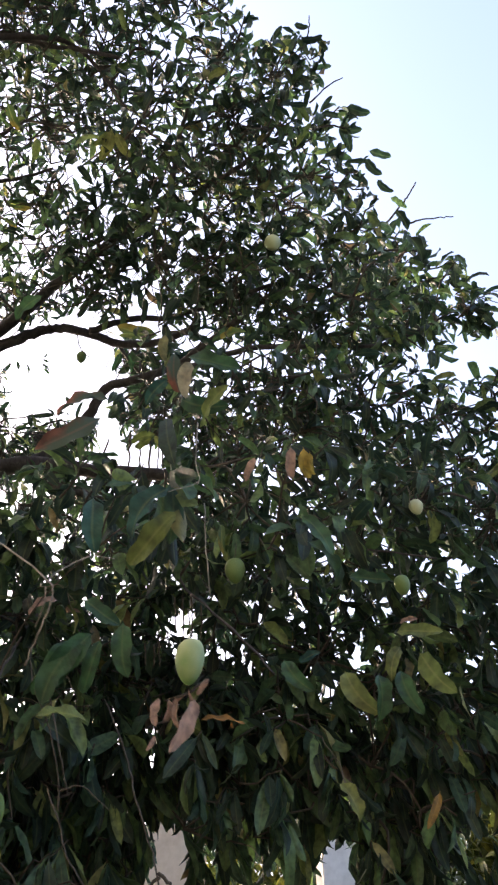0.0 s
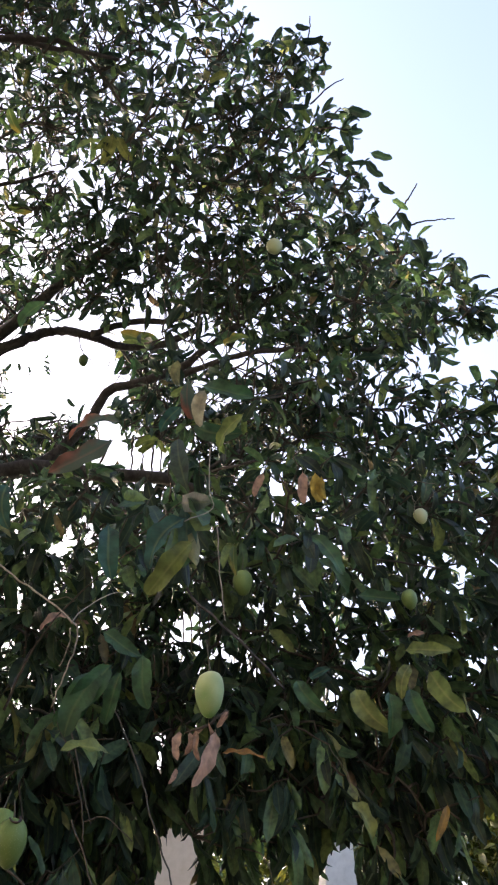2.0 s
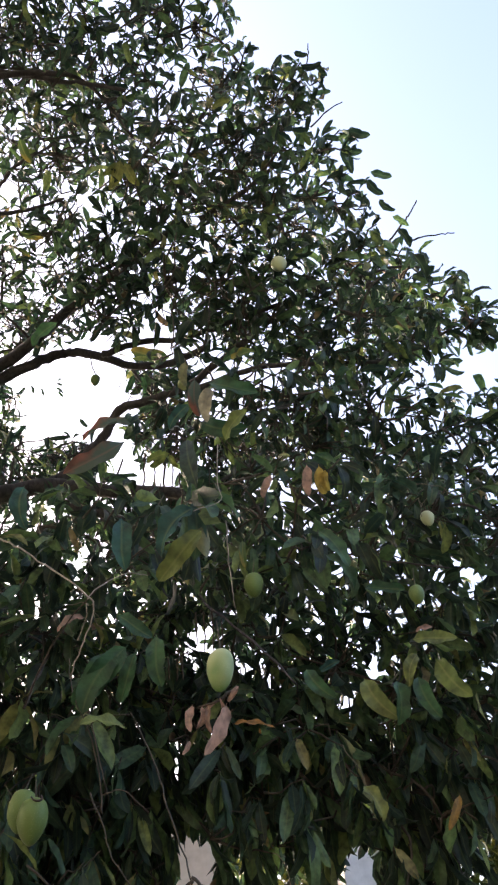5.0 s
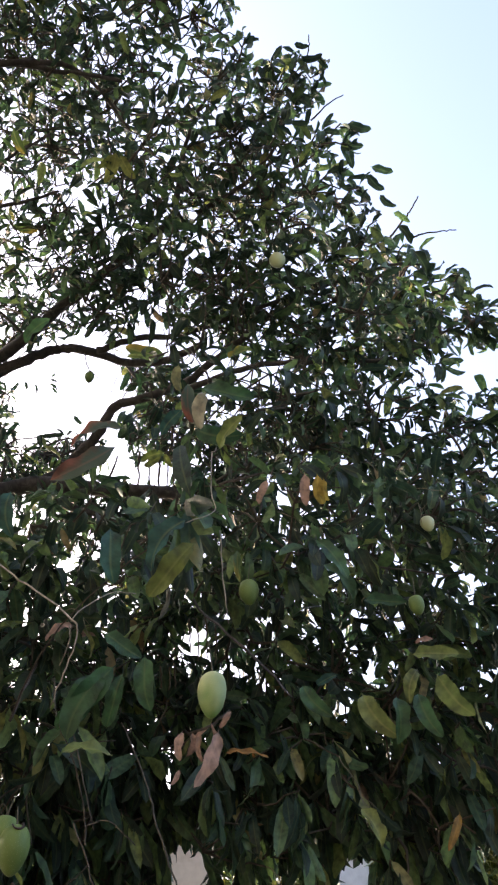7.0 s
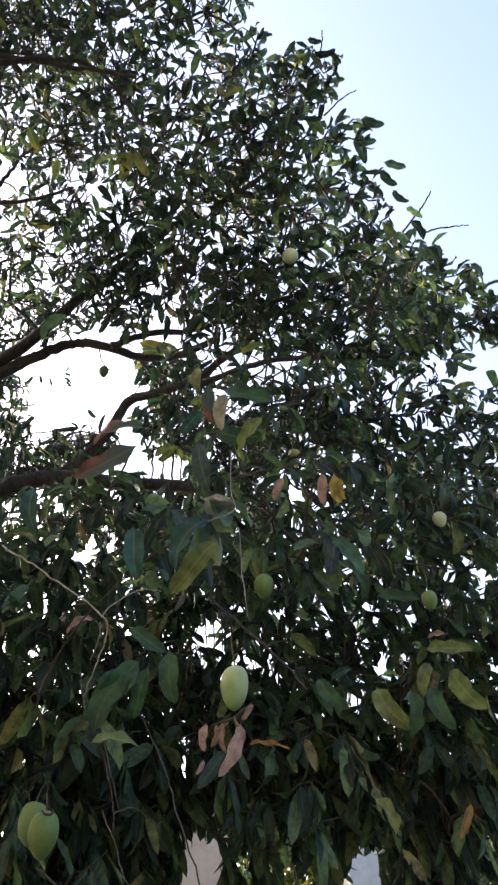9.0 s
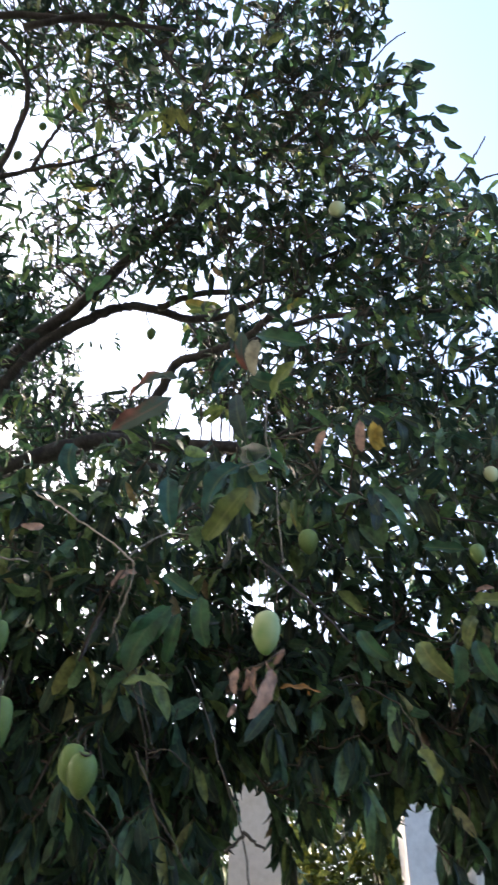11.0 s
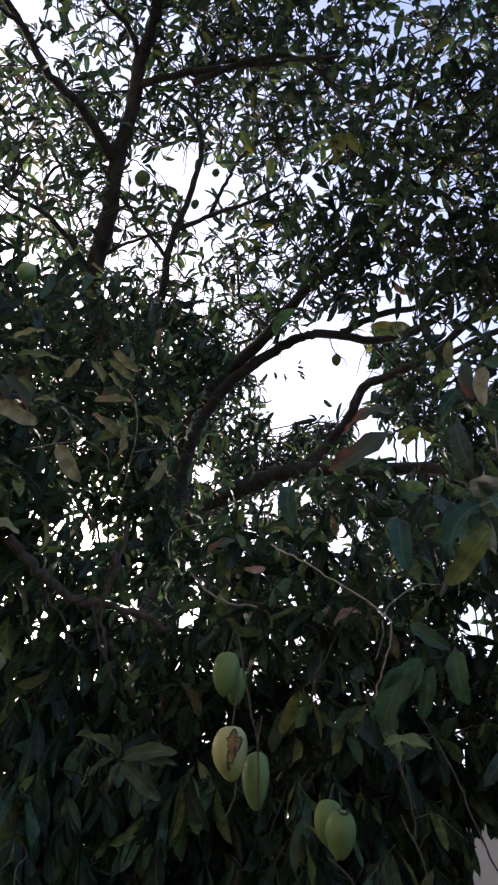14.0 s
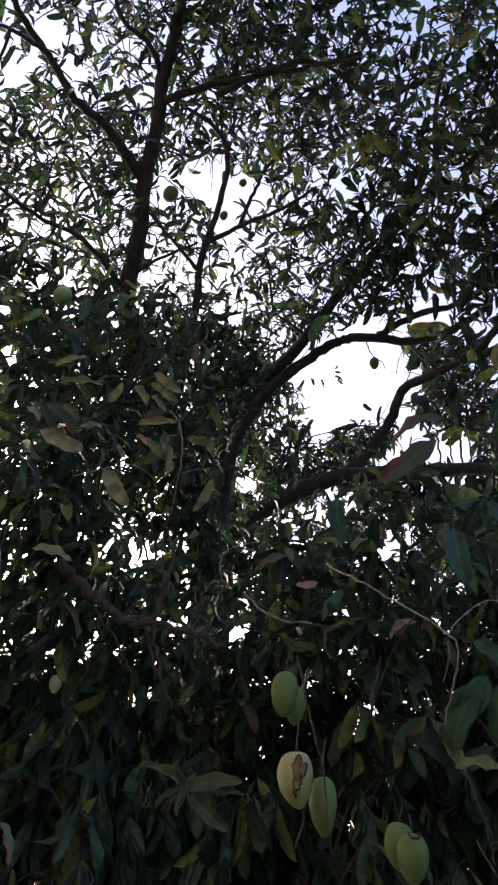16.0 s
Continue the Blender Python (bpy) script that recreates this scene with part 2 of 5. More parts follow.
# outer crown, middle: centre, radius, fullness
CROWN_MIDDLE = [
    (-1.16, 2.26, 5.10, 0.37, 0.9),
    (-0.79, 2.44, 5.11, 0.37, 2.0),
    (-0.37, 2.49, 5.02, 0.36, 1.6),
    (0.03, 2.65, 4.94, 0.39, 2.5),
    (0.46, 2.80, 4.83, 0.39, 2.4),
    (0.82, 2.91, 4.68, 0.25, 1.7),
    (-0.35, 2.36, 4.18, 0.22, 1.0),
    (-0.09, 2.38, 3.87, 0.30, 1.35),
    (0.23, 2.64, 3.97, 0.35, 1.9),
    (0.56, 2.86, 4.09, 0.30, 1.8),
    (1.02, 3.04, 4.15, 0.19, 1.3),
    (1.20, 3.14, 4.02, 0.36, 1.4),
    (0.76, 2.98, 3.71, 0.28, 1.5),
    (-0.60, 2.71, 4.15, 0.15, 0.9),
    (-1.25, 3.12, 4.01, 0.29, 0.9),
    (-1.49, 3.24, 4.54, 0.18, 0.7),
    (-1.27, 3.34, 4.55, 0.14, 0.6),
]
# hanging skirt, east: centre, radius, fullness
SKIRT_RIGHT = [
    (-0.59, 2.20, 2.99, 0.24, 1.0),
    (-0.14, 1.66, 2.60, 0.17, 1.4),
    (-0.31, 2.59, 3.22, 0.33, 1.3),
    (0.11, 2.41, 3.09, 0.30, 1.2),
    (0.55, 2.64, 3.17, 0.33, 1.7),
    (0.93, 2.85, 3.18, 0.33, 1.4),
    (-0.83, 2.64, 2.76, 0.32, 1.1),
    (-0.57, 3.41, 3.10, 0.34, 1.3),
    (0.0, 3.02, 2.93, 0.35, 1.6),
    (0.48, 3.05, 2.85, 0.35, 1.6),
    (0.91, 3.26, 2.83, 0.35, 2.0),
    (-0.83, 2.55, 2.29, 0.31, 2.2),
    (-0.62, 2.86, 2.41, 0.25, 2.0),
    (-0.18, 2.95, 2.40, 0.32, 2.2),
    (0.21, 3.11, 2.40, 0.31, 2.3),
    (0.65, 3.20, 2.38, 0.35, 2.6),
]
# lowest hanging leaves: centre, radius, fullness
SKIRT_FOOT = [
    (-0.78, 2.52, 1.97, 0.28, 2.0),
    (-0.60, 2.71, 2.01, 0.15, 2.0),
    (-0.19, 3.04, 2.08, 0.16, 0.6),
    (-0.13, 3.20, 1.92, 0.19, 0.4),
    (0.35, 3.19, 2.04, 0.21, 1.2),
    (0.44, 3.21, 1.89, 0.19, 0.6),
    (0.68, 3.41, 2.01, 0.23, 0.7),
    (-0.51, 3.05, 2.34, 0.14, 2.0),
    (0.01, 3.15, 2.22, 0.12, 1.0),
    (-0.91, 2.47, 1.92, 0.30, 2.4),
    (-0.70, 2.71, 1.87, 0.25, 2.4),
    (-0.18, 3.21, 1.87, 0.19, 0.3),
    (-0.63, 2.96, 2.08, 0.14, 2.2),
    (-0.60, 2.87, 1.87, 0.13, 2.4),
    (-0.25, 3.05, 2.03, 0.09, 0.8),
    (-0.05, 3.27, 2.29, 0.15, 2.0),
    (0.34, 3.31, 2.16, 0.15, 2.2),
]
# outer crown, west: centre, radius, fullness
CROWN_WEST = [
    (-2.08, 0.78, 5.75, 0.40, 0.88),
    (-1.86, 1.14, 6.34, 0.37, 1.12),
    (-1.33, 1.46, 6.17, 0.43, 2.38),
    (-0.99, 1.84, 6.14, 0.46, 2.25),
    (-2.17, 1.18, 5.02, 0.39, 1.38),
    (-2.16, 1.41, 5.71, 0.34, 1.62),
    (-1.82, 1.66, 6.07, 0.24, 1.38),
    (-2.31, 1.80, 5.32, 0.33, 1.25),
    (-1.34, 1.88, 5.89, 0.30, 1.75),
    (-1.41, 2.32, 5.37, 0.29, 1.38),
    (-1.68, 2.29, 5.10, 0.31, 1.25),
    (-2.06, 2.07, 5.65, 0.23, 1.00),
    (-2.09, 2.22, 4.92, 0.28, 1.00),
    (-1.34, 2.65, 5.34, 0.33, 1.62),
    (-2.10, 1.39, 4.35, 0.26, 1.12),
    (-2.47, 1.11, 4.50, 0.43, 1.12),
    (-2.38, 0.64, 5.15, 0.51, 1.00),
]
# hanging skirt, west: centre, radius, fullness
SKIRT_WEST = [
    (-1.61, 1.22, 3.45, 0.23, 2.0),
    (-1.57, 1.62, 3.77, 0.27, 1.5),
    (-1.62, 2.15, 4.24, 0.23, 1.5),
    (-1.63, 1.37, 3.15, 0.24, 2.3),
    (-1.58, 1.82, 3.43, 0.28, 2.6),
    (-1.76, 2.68, 4.26, 0.22, 1.1),
    (-1.70, 3.02, 4.34, 0.20, 0.9),
    (-1.59, 2.50, 3.55, 0.24, 1.8),
    (-1.78, 1.62, 2.97, 0.26, 2.8),
    (-1.76, 2.20, 3.30, 0.30, 2.2),
    (-1.93, 1.84, 2.74, 0.29, 2.0),
    (-1.66, 2.22, 2.88, 0.28, 1.7),
    (-1.21, 2.50, 3.16, 0.24, 1.6),
    (-1.61, 2.88, 3.50, 0.20, 1.8),
]
# dense shaded foliage low on the west side of the crown: centre, radius, fullness
WEST_MASS = [
    (-2.05, 1.45, 4.01, 0.22, 1.9),
    (-1.96, 1.61, 4.14, 0.22, 1.9),
    (-1.81, 1.79, 4.13, 0.20, 1.9),
    (-1.67, 1.97, 4.25, 0.20, 1.9),
    (-1.54, 2.17, 4.18, 0.18, 1.9),
    (-1.95, 1.53, 3.76, 0.24, 1.9),
    (-1.85, 1.76, 3.84, 0.22, 1.9),
    (-1.70, 1.98, 3.93, 0.22, 1.9),
    (-2.19, 1.38, 3.77, 0.30, 1.9),
    (-2.21, 1.18, 4.00, 0.30, 1.9),
]
# the layer behind it: centre, radius, fullness
WEST_BEHIND = [
    (-2.61, 1.57, 4.31, 0.27, 1.8),
    (-2.45, 1.70, 4.38, 0.27, 1.8),
    (-2.29, 1.87, 4.42, 0.27, 1.8),
    (-2.11, 2.08, 4.43, 0.27, 1.8),
    (-1.86, 2.26, 4.47, 0.27, 1.8),
    (-2.70, 1.76, 4.11, 0.27, 1.8),
    (-2.52, 1.92, 4.19, 0.27, 1.8),
    (-2.34, 2.13, 4.20, 0.27, 1.8),
    (-2.14, 2.34, 4.20, 0.27, 1.8),
    (-2.75, 1.97, 3.90, 0.27, 1.8),
    (-2.57, 2.15, 3.96, 0.27, 1.8),
    (-1.89, 2.50, 4.26, 0.27, 1.8),
    (-1.02, 2.17, 2.92, 0.15, 2.2),
    (-0.88, 2.24, 2.92, 0.15, 2.2),
    (-0.93, 2.19, 2.76, 0.14, 2.2),
    (-0.79, 2.27, 2.73, 0.14, 2.2),
    (-1.06, 2.15, 2.72, 0.13, 2.2),
]
# far side of the crown, seen past the limbs: centre, radius, fullness
CROWN_BACK = [
    (-2.34, 3.46, 5.23, 0.26, 1.8),
    (-2.25, 3.86, 5.29, 0.22, 2.0),
    (-2.40, 3.72, 4.94, 0.26, 2.2),
    (-2.29, 4.09, 5.01, 0.20, 2.8),
    (-1.83, 4.33, 5.42, 0.17, 3.0),
    (-1.59, 4.36, 5.49, 0.14, 2.6),
    (-2.01, 4.17, 5.10, 0.18, 2.8),
    (-1.55, 4.29, 4.79, 0.26, 2.0),
    (-1.89, 4.23, 4.68, 0.26, 1.6),
    (-1.16, 4.24, 4.60, 0.24, 2.8),
    (-0.87, 3.91, 5.45, 0.19, 2.2),
    (-0.72, 3.97, 5.06, 0.22, 2.4),
    (-1.02, 4.01, 4.94, 0.16, 2.0),
    (-2.02, 3.24, 5.25, 0.16, 2.2),
    (-2.63, 3.53, 4.92, 0.26, 2.0),
    (-2.20, 3.29, 5.77, 0.27, 1.2),
    (-2.58, 3.80, 4.68, 0.26, 2.6),
    (-2.77, 3.32, 5.01, 0.21, 2.4),
]
# loose far foliage, east: centre, radius, fullness
CROWN_GLADE_A = [
    (-1.15, 4.15, 5.43, 0.12, 1.8),
    (-0.93, 4.11, 5.18, 0.17, 2.0),
    (-1.75, 4.22, 4.70, 0.30, 1.5),
    (-1.26, 4.15, 4.62, 0.24, 2.6),
    (-0.72, 3.47, 5.15, 0.21, 2.4),
    (-0.94, 3.50, 5.40, 0.11, 2.0),
    (0.85, 3.89, 6.47, 0.29, 2.0),
    (1.10, 4.05, 6.31, 0.29, 2.0),
    (-2.08, 3.85, 5.31, 0.12, 2.2),
    (-2.04, 3.68, 5.49, 0.08, 1.8),
    (-0.42, 3.96, 4.71, 0.23, 2.2),
    (-0.64, 4.01, 4.60, 0.19, 2.4),
    (-0.24, 3.86, 4.85, 0.19, 2.0),
    (-0.54, 3.76, 4.91, 0.15, 2.0),
    (-1.85, 3.25, 5.92, 0.22, 0.8),
    (-1.05, 4.14, 4.29, 0.23, 2.2),
    (-0.77, 4.16, 4.37, 0.23, 2.0),
    (-0.53, 3.32, 3.42, 0.26, 1.4),
]
CROWN_GLADE_B = [
    (-0.21, 3.30, 3.53, 0.26, 1.3),
    (-0.41, 3.16, 2.67, 0.23, 2.0),
    (-0.71, 3.23, 2.98, 0.24, 1.6),
    (0.01, 3.21, 2.65, 0.23, 1.8),
]
CROWN_GLADE = CROWN_GLADE_A + CROWN_GLADE_B
# dense low foliage, west: centre, radius, fullness
SKIRT_DEEP = [
    (-1.02, 2.65, 3.32, 0.23, 0.7),
    (-1.54, 2.75, 3.13, 0.29, 1.6),
    (-1.12, 2.89, 3.00, 0.33, 1.4),
    (-1.97, 2.09, 2.42, 0.32, 1.8),
    (-1.74, 2.55, 2.61, 0.32, 1.5),
    (-1.49, 3.00, 2.70, 0.29, 1.8),
    (-1.79, 2.03, 2.06, 0.31, 2.6),
    (-1.54, 2.38, 2.16, 0.28, 2.4),
    (-1.25, 2.71, 2.14, 0.30, 3.0),
    (-0.83, 2.96, 2.38, 0.33, 2.6),
    (-1.58, 2.41, 1.88, 0.30, 2.4),
    (-1.10, 2.68, 1.94, 0.30, 2.4),
    (-1.58, 1.06, 2.79, 0.23, 2.0),
    (-2.29, 1.79, 2.61, 0.36, 2.2),
    (-2.10, 1.88, 2.05, 0.33, 2.2),
]
# shaded inner foliage behind the skirt: centre, radius, fullness
CROWN_INNER = [
    (-1.23, 3.47, 3.29, 0.62, 0.75),
    (-0.39, 3.70, 3.32, 0.56, 1.5),
    (0.43, 3.76, 3.26, 0.62, 1.4),
    (1.08, 3.57, 3.41, 0.56, 1.1),
    (-1.19, 3.51, 2.57, 0.52, 2.0),
    (0.52, 3.62, 2.59, 0.35, 1.8),
    (-0.23, 3.58, 2.68, 0.31, 1.8),
    (-2.43, 2.63, 2.86, 0.58, 1.6),
    (-1.86, 3.10, 2.85, 0.46, 2.4),
    (-1.46, 3.37, 3.37, 0.43, 2.2),
    (-2.18, 2.74, 2.27, 0.54, 2.4),
    (-1.46, 3.20, 2.36, 0.54, 2.6),
    (0.18, 3.52, 4.12, 0.59, 1.1),
    (0.74, 3.57, 3.99, 0.39, 1.1),
]
# main limbs: points along each, radius at the root and at the tip
MAIN_LIMB_LINES_A = [
    ([(-2.28, 3.28, 4.25), (-2.11, 3.10, 4.58), (-1.83, 2.96, 4.81), (-1.54, 2.94, 4.98), (-1.31, 2.95, 5.07), (-1.12, 2.94, 5.01), (-0.88, 2.99, 4.91), (-0.64, 2.97, 4.85), (-0.36, 2.88, 4.85)], 0.046, 0.02),
    ([(-2.34, 3.34, 4.31), (-2.19, 3.09, 4.60), (-1.90, 2.93, 4.86), (-1.63, 2.88, 4.99), (-1.39, 2.78, 5.10), (-1.11, 2.66, 5.22), (-0.79, 2.51, 5.29), (-0.55, 2.42, 5.39), (-0.36, 2.44, 5.40), (-0.20, 2.50, 5.26)], 0.055, 0.016),
    ([(-1.47, 3.27, 4.24), (-1.31, 3.31, 4.37), (-1.08, 3.20, 4.52), (-0.96, 3.11, 4.65), (-0.78, 3.04, 4.62), (-0.523, 2.961, 4.607), (-0.275, 2.840, 4.658), (-0.078, 2.726, 4.703)], 0.038, 0.018),
]
MAIN_LIMB_LINES_B = [
    ([(-2.21, 3.29, 4.03), (-1.82, 3.27, 4.19), (-1.50, 3.26, 4.24), (-1.22, 3.27, 4.21), (-0.96, 3.29, 4.15), (-0.65, 3.29, 4.09), (-0.40, 3.31, 3.96)], 0.065, 0.03),
    ([(-1.44, 3.29, 4.21), (-1.16, 3.30, 4.05), (-0.92, 3.32, 3.96), (-0.66, 3.30, 3.74)], 0.03, 0.012),
    ([(-2.42, 3.39, 4.27), (-2.43, 2.85, 4.64), (-2.42, 2.31, 4.91), (-2.35, 2.07, 5.10), (-2.17, 1.87, 5.32), (-2.05, 1.68, 5.59), (-1.88, 1.50, 5.84), (-1.78, 1.35, 6.04), (-1.60, 1.20, 6.15), (-1.41, 0.97, 6.36)], 0.075, 0.03),
]
MAIN_LIMB_LINES = MAIN_LIMB_LINES_A + MAIN_LIMB_LINES_B
BRANCHES_A = [
    ([(-1.83, 1.43, 5.94), (-1.62, 1.47, 5.96), (-1.34, 1.53, 5.93), (-1.01, 1.62, 5.89), (-0.63, 1.71, 5.83)], 0.028, 0.01),
    ([(-2.43, 2.78, 4.68), (-2.11, 2.47, 4.88), (-1.95, 2.26, 5.11), (-1.86, 2.13, 5.23), (-1.66, 1.96, 5.41), (-1.51, 1.80, 5.55), (-1.49, 1.62, 5.63), (-1.59, 1.44, 5.65)], 0.035, 0.01),
    ([(-1.81, 2.07, 5.29), (-1.54, 2.07, 5.30), (-1.30, 2.11, 5.37), (-1.08, 2.11, 5.44)], 0.018, 0.008),
    ([(-1.56, 2.07, 5.31), (-1.41, 1.96, 5.40), (-1.30, 1.89, 5.47), (-1.10, 1.85, 5.55)], 0.014, 0.006),
    ([(-1.90, 2.17, 5.19), (-1.95, 1.97, 5.26), (-2.06, 1.79, 5.41)], 0.014, 0.008),
]
BRANCHES_B = [
    ([(-2.31, 2.00, 5.16), (-2.07, 1.99, 5.19), (-1.84, 2.05, 5.29)], 0.014, 0.007),
    ([(-2.05, 1.68, 5.59), (-2.05, 1.31, 5.59), (-2.07, 1.07, 5.52), (-2.07, 0.84, 5.57), (-2.08, 0.62, 5.60), (-2.04, 0.40, 5.64)], 0.035, 0.014),
    ([(-2.06, 0.84, 5.57), (-2.08, 0.68, 5.47), (-2.18, 0.51, 5.44)], 0.016, 0.008),
    ([(-1.78, 1.35, 6.04), (-1.76, 1.17, 6.10), (-1.82, 0.96, 6.11), (-1.76, 0.78, 6.17)], 0.022, 0.01),
    ([(-2.35, 2.07, 5.10), (-2.27, 1.61, 4.99), (-2.30, 1.28, 4.83), (-2.35, 0.94, 4.77)], 0.022, 0.008),
]
BRANCHES = BRANCHES_A + BRANCHES_B
SIDE_BRANCHES_A = [
    ([(-0.31, 2.33, 5.35), (-0.03, 2.26, 5.47), (0.22, 2.19, 5.63), (0.46, 2.18, 5.73)], 0.02, 0.006),
    ([(-0.43, 2.28, 5.42), (-0.36, 2.13, 5.73), (-0.21, 1.94, 5.94), (0.05, 1.82, 6.11)], 0.02, 0.006),
    ([(-1.02, 2.87, 4.90), (-0.78, 2.84, 4.93), (-0.46, 2.79, 4.85), (-0.08, 2.75, 4.93), (0.36, 2.75, 5.06), (0.77, 2.72, 5.15), (1.04, 2.79, 5.18)], 0.024, 0.006),
    ([(-0.47, 2.90, 4.49), (-0.08, 2.80, 4.50), (0.33, 2.89, 4.56), (0.71, 2.95, 4.60), (1.13, 2.92, 4.79)], 0.02, 0.006),
    ([(-0.46, 3.22, 4.02), (-0.07, 2.99, 3.89), (0.30, 2.93, 3.81), (0.78, 2.97, 4.00), (1.15, 3.01, 4.14)], 0.009, 0.003),
]
SIDE_BRANCHES_B = [
    ([(-1.46, 1.51, 5.81), (-1.05, 1.58, 5.92), (-0.83, 1.71, 5.93), (-0.63, 1.92, 5.67)], 0.022, 0.008),
    ([(-0.31, 3.24, 3.86), (0.05, 2.80, 3.32), (0.31, 2.53, 3.00), (0.59, 2.38, 2.82)], 0.006, 0.003),
    ([(-1.01, 3.16, 3.71), (-0.91, 2.75, 3.07), (-0.81, 2.32, 2.61), (-0.72, 2.03, 2.30)], 0.006, 0.004),
    ([(-0.60, 3.17, 3.88), (-0.39, 2.67, 3.07), (-0.13, 2.29, 2.60), (0.04, 2.10, 2.33)], 0.007, 0.003),
    ([(-2.40, 3.03, 4.34), (-2.08, 2.26, 3.88), (-1.74, 1.65, 3.42), (-1.49, 1.23, 3.03)], 0.03, 0.01),
    ([(-2.45, 3.25, 3.85), (-2.24, 2.64, 3.26), (-1.93, 2.02, 2.78), (-1.72, 1.65, 2.47)], 0.03, 0.01),
]
SIDE_BRANCHES = SIDE_BRANCHES_A + SIDE_BRANCHES_B
# bare and hanging twigs
STEMS_A = [
    ([(-0.455, 1.192, 2.258), (-0.421, 1.156, 2.219), (-0.349, 1.110, 2.153), (-0.285, 1.112, 2.102), (-0.226, 1.118, 2.054), (-0.210, 1.127, 2.029), (-0.227, 1.144, 1.985), (-0.252, 1.168, 1.939)], 0.0026, 0.0014),
    ([(-0.227, 1.134, 2.046), (-0.232, 1.153, 2.031), (-0.253, 1.182, 2.006)], 0.0016, 0.001),
    ([(-0.226, 1.131, 2.052), (-0.214, 1.152, 2.087), (-0.183, 1.186, 2.129), (-0.155, 1.222, 2.145)], 0.0015, 0.001),
    ([(-0.059, 1.420, 2.632), (-0.059, 1.403, 2.499), (-0.049, 1.391, 2.435), (-0.094, 1.324, 2.361)], 0.0019, 0.0012),
    ([(-0.062, 1.537, 2.490), (-0.052, 1.526, 2.331), (-0.044, 1.522, 2.240)], 0.0022, 0.0012),
    ([(-0.593, 1.152, 2.197), (-0.536, 1.184, 2.159), (-0.485, 1.206, 2.147), (-0.438, 1.230, 2.146)], 0.0019, 0.0012),
]
STEMS_B = [
    ([(-0.268, 1.430, 1.819), (-0.270, 1.416, 1.865), (-0.287, 1.373, 1.941), (-0.328, 1.383, 2.016), (-0.368, 1.437, 2.117)], 0.0019, 0.0012),
    ([(-1.485, 1.969, 3.014), (-1.466, 1.954, 2.856), (-1.457, 1.919, 2.701), (-1.467, 1.886, 2.623), (-1.421, 1.927, 2.496), (-1.391, 2.010, 2.376)], 0.011, 0.006),
    ([(-1.929, 1.627, 2.957), (-1.793, 1.734, 2.821), (-1.696, 1.833, 2.720), (-1.612, 1.913, 2.606), (-1.550, 1.954, 2.504)], 0.01, 0.006),
    ([(-0.355, 1.488, 2.087), (-0.310, 1.492, 1.957), (-0.278, 1.494, 1.860)], 0.0022, 0.0012),
    ([(-0.551, 2.485, 2.462), (-0.393, 2.192, 2.197), (-0.312, 2.049, 2.042), (-0.270, 2.039, 1.926), (-0.233, 2.015, 1.841), (-0.219, 2.040, 1.712)], 0.0032, 0.0028),
]
STEMS_C = [
    ([(-0.518, 1.325, 1.979), (-0.510, 1.328, 1.914), (-0.510, 1.340, 1.873), (-0.513, 1.362, 1.827)], 0.0014, 0.0011),
    ([(-0.292, 1.371, 1.939), (-0.264, 1.363, 1.956), (-0.213, 1.368, 1.959)], 0.0014, 0.001),
    ([(-0.294, 1.434, 1.856), (-0.266, 1.438, 1.802), (-0.251, 1.443, 1.759), (-0.225, 1.449, 1.726), (-0.196, 1.456, 1.679)], 0.0019, 0.0012),
    ([(-0.274, 1.442, 1.853), (-0.236, 1.443, 1.857), (-0.192, 1.457, 1.822)], 0.0016, 0.0011),
]
STEMS_WEST = [
    ([(-0.847, 1.512, 2.441), (-0.809, 1.563, 2.405), (-0.763, 1.602, 2.389), (-0.718, 1.647, 2.402)], 0.0042, 0.003),
    ([(-0.819, 1.110, 2.679), (-0.823, 1.143, 2.646), (-0.836, 1.172, 2.606), (-0.858, 1.198, 2.560), (-0.883, 1.228, 2.504)], 0.0024, 0.0013),
    ([(-1.042, 1.047, 2.529), (-0.982, 1.082, 2.560), (-0.932, 1.113, 2.579), (-0.900, 1.158, 2.564), (-0.901, 1.185, 2.534)], 0.0018, 0.0010),
    ([(-0.811, 1.367, 2.388), (-0.807, 1.347, 2.422), (-0.786, 1.341, 2.450), (-0.747, 1.355, 2.467), (-0.707, 1.374, 2.474)], 0.0018, 0.0010),
    ([(-0.842, 1.189, 2.583), (-0.814, 1.202, 2.593), (-0.780, 1.221, 2.602)], 0.0014, 0.0010),
    ([(-0.829, 1.088, 2.691), (-0.820, 1.110, 2.678), (-0.823, 1.133, 2.655)], 0.0030, 0.0020),
]
STEMS = STEMS_A + STEMS_B + STEMS_C + STEMS_WEST
